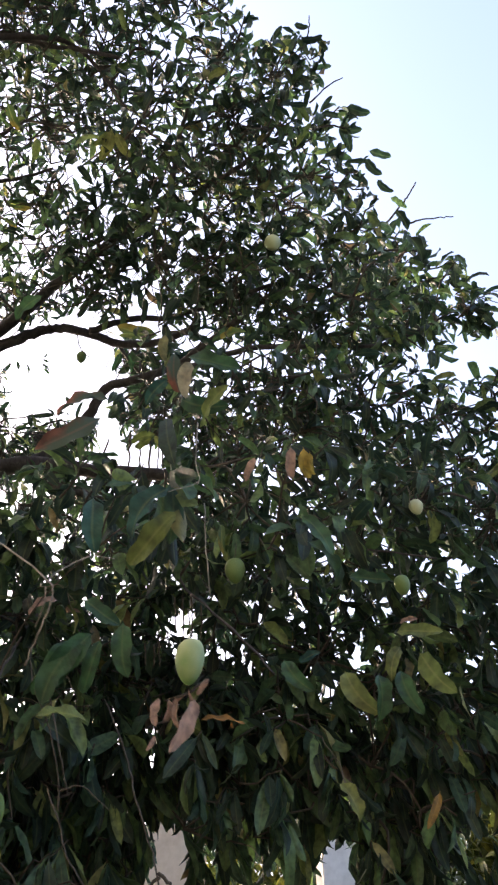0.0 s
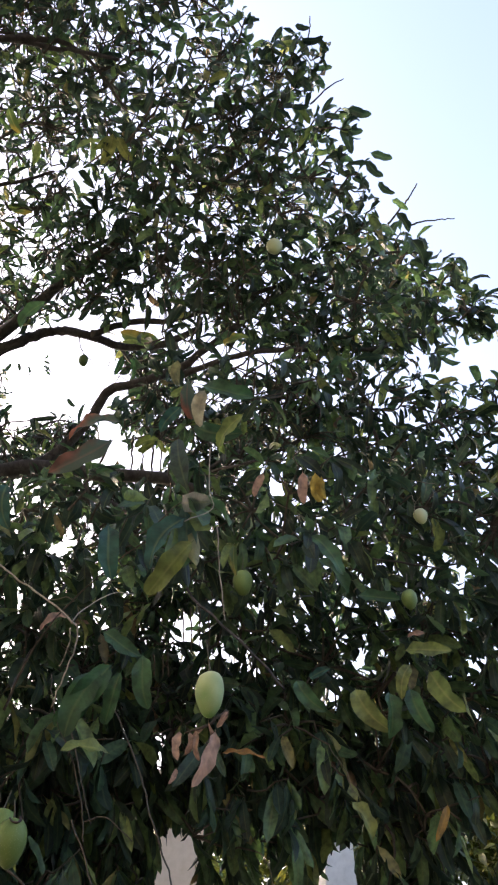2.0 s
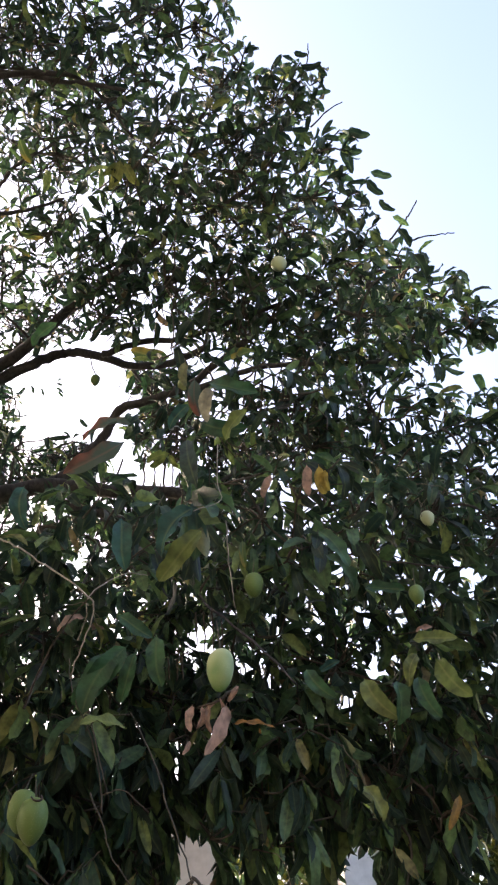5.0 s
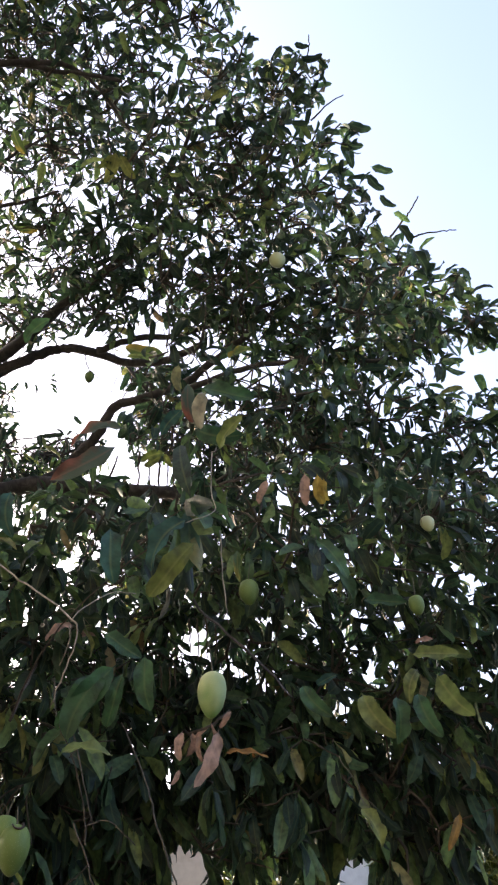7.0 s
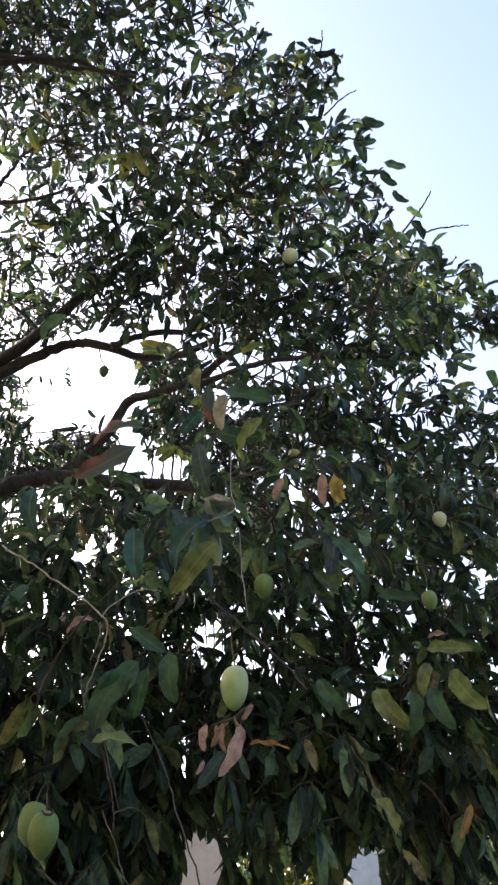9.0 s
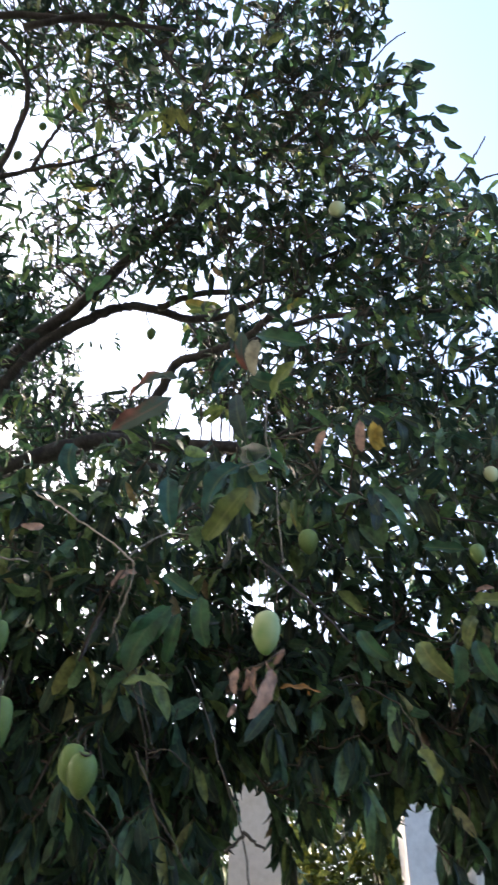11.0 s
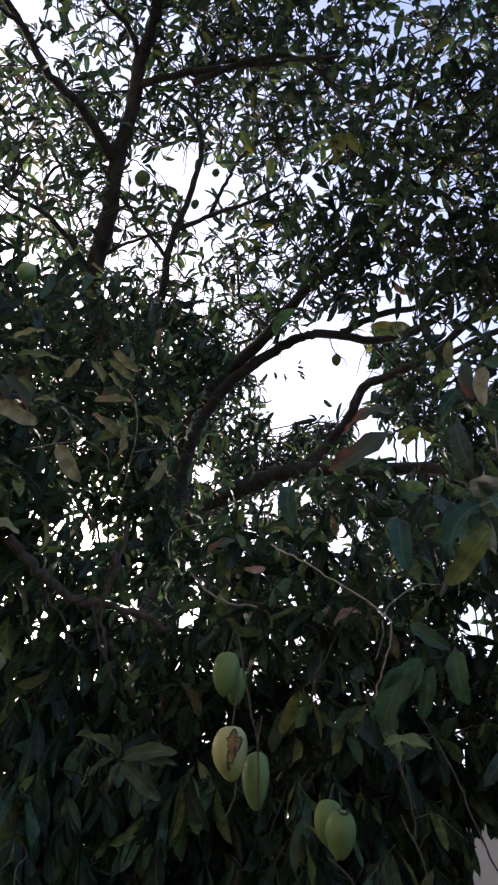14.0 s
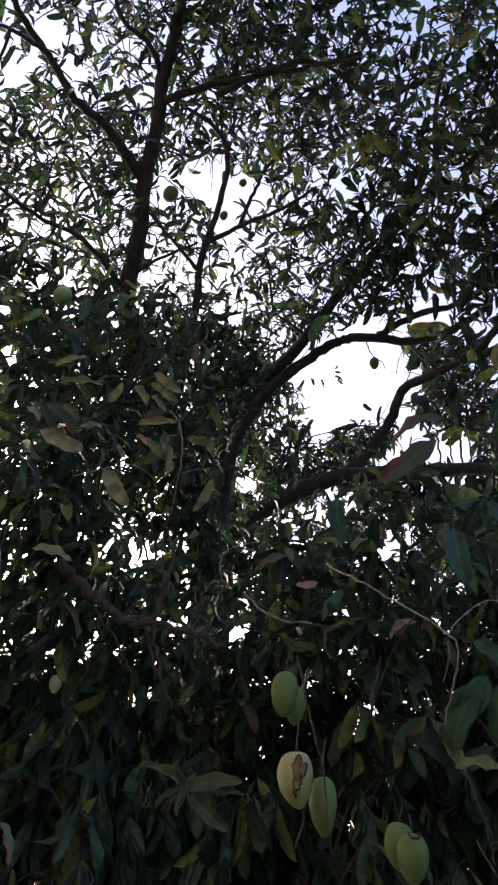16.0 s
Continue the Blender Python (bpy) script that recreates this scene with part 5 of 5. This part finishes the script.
LIT_LEAVES_B = [
    ((0.04, 1.23, 2.55), (-0.02, 1.27, 2.51), 0.42),
    ((0.35, 1.89, 2.31), (0.45, 1.85, 2.27), 0.37),
]
LIT_LEAVES = LIT_LEAVES_A + LIT_LEAVES_B
MUSTARD_LEAVES = [
    ((0.174, 1.444, 2.549), (0.170, 1.490, 2.495), 0.62),
    ((0.188, 1.444, 2.534), (0.180, 1.486, 2.500), 0.60),
]
YELLOW_LEAVES = [
    ((-0.48, 2.49, 4.31), (-0.67, 2.44, 4.30), 0.51),
    ((0.61, 3.12, 5.00), (0.51, 3.13, 5.00), 0.79),
    ((-1.19, 1.70, 5.39), (-1.18, 1.83, 5.34), 0.57),
    ((-1.31, 2.12, 5.15), (-1.19, 2.20, 5.16), 0.46),
    ((-1.34, 2.19, 5.10), (-1.28, 2.25, 5.09), 0.75),
    ((-0.04, 1.65, 2.51), (-0.04, 1.65, 2.43), 0.25),
    ((-1.018, 0.903, 2.689), (-0.945, 0.960, 2.714), 0.34),
    ((-0.919, 1.132, 2.590), (-0.847, 1.153, 2.633), 0.42),
    ((-0.04, 2.48, 4.25), (-0.18, 2.48, 4.24), 0.55),
]
RED_LEAVES = [
    ((-0.819, 1.669, 2.637), (-0.885, 1.628, 2.597), 0.34),
    ((-0.288, 1.450, 2.774), (-0.406, 1.397, 2.746), 0.36),
    ((-0.309, 1.475, 2.742), (-0.437, 1.457, 2.627), 0.36),
    ((-0.928, 1.033, 1.800), (-0.896, 1.051, 1.746), 0.34),
    ((-0.842, 1.087, 2.697), (-0.893, 1.066, 2.673), 0.50),
    ((-1.053, 0.911, 2.650), (-1.003, 1.001, 2.629), 0.40),
    ((-1.060, 0.912, 2.642), (-1.040, 0.966, 2.604), 0.45),
    ((-0.08, 1.23, 2.67), (-0.09, 1.28, 2.60), 0.40),
    ((0.41, 2.86, 4.45), (0.48, 2.97, 4.34), 0.52),
]
DRY_LEAVES = [
    ((-0.757, 1.747, 2.58), (-0.807, 1.711, 2.552), 0.42),
    ((-0.101, 1.368, 1.965), (-0.106, 1.364, 1.916), 0.42),
    ((-0.086, 1.381, 1.967), (-0.089, 1.384, 1.928), 0.42),
    ((-0.075, 1.373, 1.965), (-0.069, 1.380, 1.919), 0.34),
    ((-0.040, 1.369, 1.962), (-0.075, 1.364, 1.868), 0.36),
    ((-0.054, 1.380, 1.983), (-0.046, 1.388, 1.937), 0.36),
    ((-0.018, 1.371, 1.992), (-0.034, 1.369, 1.964), 0.50),
    ((-0.108, 1.387, 1.911), (-0.118, 1.383, 1.883), 0.40),
    ((-0.062, 1.388, 1.975), (-0.087, 1.391, 1.941), 0.30),
    ((0.147, 1.433, 2.546), (0.135, 1.478, 2.493), 0.50),
    ((-0.588, 2.053, 2.584), (-0.664, 2.020, 2.544), 0.50),
    ((-0.63, 2.37, 2.72), (-0.71, 2.35, 2.71), 0.57),
    ((0.03, 1.86, 2.90), (-0.01, 1.90, 2.85), 0.58),
    ((0.45, 2.13, 2.47), (0.40, 2.14, 2.47), 0.74),
    ((-1.09, 1.34, 2.84), (-1.12, 1.28, 2.87), 0.80),
]
SPRIG_LEAVES = [
    ((-1.68, 3.34, 5.18), (-1.68, 3.30, 5.22), 0.57),
    ((-1.63, 3.33, 5.22), (-1.62, 3.38, 5.18), 0.49),
    ((-1.53, 3.34, 5.26), (-1.49, 3.36, 5.25), 0.63),
    ((-1.54, 3.36, 5.24), (-1.49, 3.40, 5.22), 0.50),
    ((-1.53, 3.38, 5.22), (-1.50, 3.42, 5.20), 0.51),
    ((-1.52, 3.33, 5.27), (-1.49, 3.32, 5.29), 0.80),
    ((-1.36, 3.43, 4.97), (-1.32, 3.49, 4.93), 0.45),
]
# leaves that stand out against the sky along the outer edge and round a fruit
EDGE_LEAVES = [
    ((-1.766, 1.639, 5.315), (-1.712, 1.72, 5.284), 0.32),
    ((-1.77, 1.633, 5.315), (-1.681, 1.623, 5.338), 0.30),
    ((-1.742, 1.726, 5.291), (-1.801, 1.806, 5.202), 0.34),
    ((-1.73, 1.765, 5.28), (-1.704, 1.868, 5.222), 0.34),
    ((-1.748, 1.84, 5.238), (-1.82, 1.881, 5.158), 0.32),
    ((-1.755, 1.861, 5.225), (-1.701, 1.931, 5.193), 0.30),
    ((-1.817, 1.59, 5.309), (-1.817, 1.523, 5.31), 0.30),
    ((1.179, 2.955, 4.769), (1.296, 3.020, 4.647), 0.38),
    ((1.175, 2.930, 4.790), (1.294, 2.910, 4.742), 0.30),
    ((1.126, 2.691, 4.985), (1.186, 2.733, 4.912), 0.45),
    ((1.129, 2.820, 4.890), (1.200, 2.830, 4.836), 0.50),
    ((1.063, 2.820, 4.908), (1.111, 2.794, 4.889), 0.60),
    ((1.111, 2.869, 4.858), (1.169, 3.001, 4.706), 0.30),
    ((1.038, 2.904, 4.849), (1.058, 2.978, 4.758), 0.45),
    ((0.889, 2.606, 5.098), (0.979, 2.698, 4.991), 0.50),
    ((0.982, 2.956, 4.821), (0.990, 3.044, 4.719), 0.40),
    ((0.933, 2.873, 4.898), (0.939, 2.997, 4.771), 0.40),
    ((0.882, 2.624, 5.087), (0.842, 2.682, 5.031), 0.50),
    ((0.907, 2.932, 4.858), (0.907, 3.007, 4.770), 0.40),
    ((0.718, 2.297, 5.537), (0.824, 2.342, 5.476), 0.50),
    ((0.694, 2.332, 5.523), (0.772, 2.411, 5.447), 0.45),
    ((0.616, 2.119, 5.745), (0.739, 2.163, 5.689), 0.50),
    ((0.563, 2.212, 5.708), (0.681, 2.253, 5.654), 0.50),
    ((0.570, 2.204, 5.711), (0.651, 2.318, 5.626), 0.50),
    ((0.760, 2.436, 5.458), (0.823, 2.503, 5.387), 0.40),
    ((0.818, 2.501, 5.354), (0.893, 2.553, 5.286), 0.40),
    ((0.838, 2.536, 5.271), (0.917, 2.607, 5.188), 0.45),
    ((0.483, 1.806, 5.988), (0.521, 1.873, 5.940), 0.50),
    ((0.360, 1.734, 6.019), (0.437, 1.757, 5.987), 0.60),
]
ORANGE_LEAVES = [
    ((-0.03, 1.36, 1.92), (0.04, 1.35, 1.91), 0.21),
    ((0.44, 2.29, 2.06), (0.40, 2.27, 1.97), 0.24),
    ((-0.01, 1.58, 2.00), (-0.01, 1.59, 1.99), 0.77),
]
OLIVE_LEAVES_A = [
    ((-0.11, 1.26, 2.77), (-0.13, 1.30, 2.73), 0.56),
    ((-1.080, 0.940, 2.600), (-1.016, 1.020, 2.565), 0.50),
    ((-0.993, 1.081, 2.566), (-0.964, 1.148, 2.493), 0.44),
    ((-0.841, 1.014, 2.756), (-0.797, 1.068, 2.717), 0.30),
    ((-0.854, 1.025, 2.738), (-0.808, 1.077, 2.700), 0.28),
    ((-0.885, 1.008, 2.727), (-0.854, 1.042, 2.694), 0.50),
    ((-1.013, 0.874, 2.714), (-0.938, 0.893, 2.736), 0.26),
    ((-0.803, 1.161, 2.659), (-0.756, 1.198, 2.627), 0.34),
    ((-0.827, 1.121, 2.679), (-0.888, 1.060, 2.652), 0.20),
    ((-0.821, 1.151, 2.655), (-0.765, 1.184, 2.635), 0.30),
    ((-1.145, 1.083, 2.381), (-1.071, 1.142, 2.369), 0.42),
    ((-1.027, 0.938, 2.656), (-0.988, 0.970, 2.636), 0.50),
    ((-0.968, 1.029, 2.639), (-0.993, 0.981, 2.623), 0.30),
    ((-0.945, 1.102, 2.594), (-0.947, 1.062, 2.597), 0.50),
    ((-0.861, 1.044, 2.717), (-0.835, 1.076, 2.682), 0.30),
]
OLIVE_LEAVES_B = [
    ((-0.856, 1.167, 2.611), (-0.891, 1.102, 2.611), 0.50),
    ((-0.944, 0.999, 2.684), (-0.893, 0.991, 2.704), 0.50),
    ((-0.871, 1.122, 2.642), (-0.852, 1.174, 2.574), 0.35),
    ((-0.788, 1.240, 2.591), (-0.827, 1.252, 2.509), 0.30),
]
OLIVE_LEAVES = OLIVE_LEAVES_A + OLIVE_LEAVES_B
PALE_LEAVES = [
    ((-0.04, 1.22, 2.62), (-0.07, 1.24, 2.55), 0.81),
    ((-1.083, 0.892, 2.632), (-1.065, 0.931, 2.622), 0.60),
]
for group, mat, label, bend in ((TEAL_LEAVES, leaf_teal, "blue-green glossy leaf", 0.8), (DARK_LEAVES, leaf_deep, "", 0.8), (WHORL_LEAVES, leaf_whorl, "dull green leaf of a whorl", 0.7), (LIT_LEAVES, leaf_lit, "green leaf coloured as brightly lit", 0.9),
                                (MUSTARD_LEAVES, leaf_mustard, "mustard-yellow dying leaf", 0.5), (YELLOW_LEAVES, leaf_yellow, "yellowing leaf", 0.6), (RED_LEAVES, leaf_red, "reddish withering leaf", 0.4),
                                (DRY_LEAVES, leaf_dry, "dry pinkish-brown curled leaf", 1.0), (SPRIG_LEAVES, leaf_single, "", 0.4), (EDGE_LEAVES, leaf_single, "", 1.0), (ORANGE_LEAVES, leaf_orange, "orange dying leaf", 0.4), (OLIVE_LEAVES, leaf_olive, "dull olive-grey leaf", 0.7), (PALE_LEAVES, leaf_pale, "pale grey dried leaf", 0.8)):
    for a, b, wide in group:
        a, b = Vector(a), Vector(b)
        along = (b - a).normalized()
        towards = (STAND - a).normalized() + Vector((0.1, 0, 0.5))
        upv = (towards - along * towards.dot(along)).normalized()
        upv = Matrix.Rotation(radians(rng.uniform(-24, 24)), 3, along) @ upv
        leaf_piece(a, along + upv * (0.45 * bend), upv, (b - a).length * 1.08, bend, mat, label, shape="curled" if mat is leaf_dry and wide < 0.4 and (b - a).length < 0.09 else "flat", broad=min(1.3, max(0.7, wide / 0.33)) * (0.85 if mat is leaf_dry else 1.0))

# ---- fruit ----
def mango(place, size, mat, label, kink=0.0, turn=0.0, lean=0.0, stalk_len=0.06, fat=0.64, dent=None, scar=None, mark=None):
    """A hanging mango, its stalk end up, with a slight beak: flesh, stalk, and a wound or dent where there is one."""
    ob = thing("mango", place, label, "mango", "mangoes on the tree")
    ob.rotation_euler = (radians(lean), radians(kink * 10), radians(turn))
    bm = bmesh.new()
    bmesh.ops.create_uvsphere(bm, u_segments=28, v_segments=20, radius=1.0)
    for q in bm.verts:
        z = q.co.z
        swell = 1.0 + 0.17 * z - 0.06 * z * z                      # fuller towards the stalk
        x = q.co.x * fat * swell + kink * 0.10 * (1 - z * z) + (0.10 * max(0, -z - 0.45) if z < 0 else 0)
        y = q.co.y * fat * 0.88 * swell
        zz = z - 0.10 * max(0, z - 0.75) / 0.25                     # hollow round the stalk
        p = Vector((x, y, zz))
        if dent:
            d = (p - Vector(dent[0])).length
            p -= p.normalized() * dent[1] * math.exp(-(d / dent[2]) ** 2)
        uneven = 1 + 0.045 * noise.noise(p * 1.7 + Vector(place) * 9) + 0.015 * noise.noise(p * 5 + Vector(place) * 5)
        q.co = p * (size / 2) * uneven
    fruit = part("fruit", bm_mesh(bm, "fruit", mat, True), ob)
    c = smooth_line([(0, 0, size * 0.44), (0.002, 0.001, size * 0.5 + stalk_len * 0.3), (0.006, 0.004, size * 0.5 + stalk_len)], 4)
    v, f = tube(c, np.linspace(0.0017, 0.0011, len(c)), 7)
    part("stalk", mesh_of("stalk", v, f, [stalk_green]), ob)
    def skin(a, z, lift):
        lift = lift + 0.022
        rr = fat * math.sqrt(max(0.0, 1 - z * z)) * (1.0 + 0.17 * z - 0.06 * z * z)
        return Vector((math.cos(a) * rr + kink * 0.10 * (1 - z * z), math.sin(a) * rr * 0.88, z)) * (size / 2) * lift

    if scar is not None:                                               # a torn, sunken wound with a black ragged rim
        rs = np.random.default_rng(4)
        k = 34
        turnr = np.arange(k) * 2 * math.pi / k
        reach = 1 + 0.20 * np.sin(3 * turnr + 1) + 0.16 * np.sin(5 * turnr) + rs.normal(0, 0.09, k)
        rings = []
        for s in (0.02, 0.35, 0.7, 1.0):
            rings.append([skin(scar + 0.34 * s * r * math.cos(t) + 0.12 * math.sin(t * 1.0) * s, 0.0 + 0.58 * s * r * math.sin(t), 1.014 - 0.016 * s + rs.uniform(-0.006, 0.006) * (s < 1)) for t, r in zip(turnr, reach)])
        v = np.array([list(p) for ring in rings for p in ring])
        idx = np.arange(4 * k).reshape(4, k)
        nxt = np.roll(idx, -1, 1)
        f = np.stack([idx[:-1], nxt[:-1], nxt[1:], idx[1:]], -1).reshape(-1, 4)
        part("wound", mesh_of("wound", v, f, [flesh_brown], None, False), fruit, "open rotting ochre flesh")
        rim = np.array([list(p) for p in rings[-1]] + [list(rings[-1][0])])
        rim[:, :] *= 1.006
        lines = [tube(rim, size * 0.016 * (0.45 + 0.9 * rs.random(len(rim)) ** 2), 5)]
        for q in range(7):
            a, z = scar + rs.uniform(-0.1, 0.16), rs.uniform(-0.3, 0.3)
            lines.append(tube([skin(a, z, 1.012), skin(a + 0.05, z + 0.07, 1.016), skin(a - 0.02, z + 0.16, 1.012)], np.array((0.004, 0.011, 0.003)) * size, 5))
        part("crack", mesh_of("crack", *joined(lines), [rot_black]), fruit, "black torn rim of the wound")
    if mark is not None:                                               # a dark curved line near the stalk end
        line = smooth_line([skin(mark - 0.1, 0.80, 1.01), skin(mark + 0.25, 0.62, 1.01), skin(mark + 0.6, 0.60, 1.01), skin(mark + 0.9, 0.72, 1.01), skin(mark + 1.0, 0.86, 1.01)], 4)
        part("dark_arc", mesh_of("dark_arc", *tube(line, np.linspace(0.016, 0.034, len(line)) * size, 6), [rot_black]), fruit, "dark curved line near the stalk")
    return ob


def facing(place):
    d = STAND - Vector(place)
    return math.degrees(math.atan2(d.y, d.x))


for key, mat, label, extra in (
        ("main", mango_green, "pale green unripe mango above dry brown leaves", dict(lean=4, kink=0.3, turn=150, fat=0.59)),
        ("low", mango_shaded, "plump green mango in front of its neighbour", dict(fat=0.74, turn=120, mark=0.0, stalk_len=0.03)),
        ("lowb", mango_shaded, "green mango pressed behind another", dict(fat=0.62, lean=-6, stalk_len=0.03)),
        ("top", mango_pale, "small pale mango high in the crown", dict(fat=0.85)),
        ("right", mango_pale, "small round pale green mango", dict(fat=0.78)),
        ("hole", mango_shaded, "small dark mango against the bright sky", dict(fat=0.62, stalk_len=0.16)),
        ("r2", mango_shaded, "green mango half hidden among leaves", dict(fat=0.7)),
        ("mid", mango_shaded, "green mango among hanging twigs", dict(fat=0.7)),
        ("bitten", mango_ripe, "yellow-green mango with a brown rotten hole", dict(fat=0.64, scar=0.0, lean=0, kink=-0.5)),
        ("twin", mango_shaded, "green mango beside the rotten one", dict(fat=0.5, lean=8)),
        ("l2", mango_shaded, "green mango partly behind another", dict(fat=0.58)),
        ("l2b", mango_shaded, "slim green mango in shade", dict(fat=0.56, lean=6)),
        ("sky2", mango_shaded, "tiny dark mango against the sky", dict(fat=0.8)),
        ("sky3", mango_shaded, "tiny slim dark mango against the sky", dict(fat=0.6)),
        ("gapl", mango_green, "pale mango among dark leaves", dict(fat=0.8)),
        ("lowleft", mango_pale, "small pale mango deep in shade", dict(fat=0.7)),
        ("dark", mango_shaded, "dark mango among thin branches", dict(fat=0.75))):
    at, size = FRUIT[key]
    for skin_mark, aside in (("scar", 4), ("mark", -20)):
        if skin_mark in extra:
            extra[skin_mark] = radians(facing(at) + aside - extra.get("turn", 0))
    mango(at, size, mat, label, **extra)


# ---- masonry piers behind the tree ----
def pier(x, y, side, height, turn, mat, label):
    ob = thing("pier", (x, y, 0), label, "pillar", "masonry piers behind the tree")
    ob.rotation_euler = (0, 0, radians(turn))
    for name, w, z0, z1 in (("plinth", side * 1.25, -0.1, 0.3), ("shaft", side, 0.3, height - 0.12), ("cap", side * 1.18, height - 0.12, height)):
        bm = bmesh.new()
        bmesh.ops.create_cube(bm, size=1.0, matrix=Matrix.Translation((0, 0, (z0 + z1) / 2)) @ Matrix.Diagonal((w, w, z1 - z0, 1)))
        bmesh.ops.bevel(bm, geom=bm.edges[:], offset=0.008, segments=2, affect="EDGES")
        part(name, bm_mesh(bm, name, mat), ob)
    return ob


pier(0.075, 7.60, 0.28, 3.6, 16, plaster_white, "white plastered masonry pier")
pier(0.62, 7.75, 0.24, 3.0, 16, plaster_white, "white plastered masonry pier, lower")
pier(-1.30, 7.30, 0.52, 3.7, 12, plaster_beige, "weathered beige plastered masonry pier")


# ---- shrubs beyond ----
def shrub(x, y, r, h, seed, label, mat=None):
    g = np.random.default_rng(seed)
    ob = thing("shrub", (x, y, 0), label, "shrub", "shrubs beyond the tree")
    n = int((2400 if mat else 850) * r * h)
    q = unit(g.normal(0, 1, (n, 3))) * g.uniform(0.3, 1, (n, 1)) ** 0.5
    p = q * (r, r, h / 2) * (1 + 0.25 * np.sin(q[:, :1] * 5 + q[:, 2:] * 4)) + (0, 0, h / 2)
    w = unit(unit(q) + g.normal(0, 0.6, (n, 3)) + (0, 0, -0.3))
    ln = g.uniform(0.12, 0.23, n)
    v, f, uv = leaves(p, w, np.array((0, 0, 1.0)) + g.normal(0, 0.5, (n, 3)), ln, ln * 0.36, g.uniform(0.1, 1.2, n), g.uniform(0.05, 0.5, n), g, (0, .25, .6, 1))
    part("foliage", mesh_of("foliage", v, f, [mat or shrub_leaf], uv), ob, "", "stuff")
    stems = []
    for k in range(9):
        e = p[g.integers(0, n)]
        stems.append(tube(smooth_line([(0, 0, -0.1), e * (0.35, 0.35, 0.5), e], 4), np.linspace(0.025, 0.005, 9), 5))
    part("stems", mesh_of("stems", *joined(stems), [twig_bark]), ob)


shrub(-0.55, 9.0, 1.22, 4.15, 1, "yellow-green shrub behind the piers, coloured as sunlit", shrub_leaf_sunlit)
shrub(2.6, 8.2, 1.76, 4.05, 2, "green shrub beyond the tree")
shrub(1.45, 8.7, 1.15, 4.5, 3, "green shrub beyond the tree")
shrub(1.75, 7.7, 0.8, 3.75, 9, "yellow-green leafy shrub beyond the tree, coloured as sunlit", shrub_leaf_sunlit)
shrub(-3.2, 9.5, 1.76, 3.55, 4, "green shrub beyond the tree")
shrub(0.25, 9.6, 1.1, 4.6, 10, "yellow-green shrub behind the piers, coloured as sunlit", shrub_leaf_sunlit)
shrub(-1.9, 9.8, 1.35, 3.85, 5, "green shrub beyond the tree")
shrub(0.7, 10.5, 1.49, 4.15, 6, "yellow-green shrub behind the piers, coloured as sunlit", shrub_leaf_sunlit)
shrub(4.4, 8.8, 1.89, 3.95, 7, "green shrub beyond the tree")
shrub(-5.0, 9.5, 1.89, 3.75, 8, "green shrub beyond the tree")


# ---- plain unseen wall, added behind the standing place to block low sky light ----
def add_shade_wall():
    bm = bmesh.new()
    bmesh.ops.create_cube(bm, size=1.0, matrix=Matrix.Translation((-2.4, -3.2, 4.7)) @ Matrix.Diagonal((12.0, 0.2, 9.6, 1)))
    bmesh.ops.bevel(bm, geom=bm.edges[:], offset=0.02, segments=2, affect="EDGES")
    return tagged(new("unseen_shade_wall", bm_mesh(bm, "unseen_shade_wall", plaster_grey)), "plain grey plastered wall, unseen, added to block light", "wall", "", "structure")


add_shade_wall()
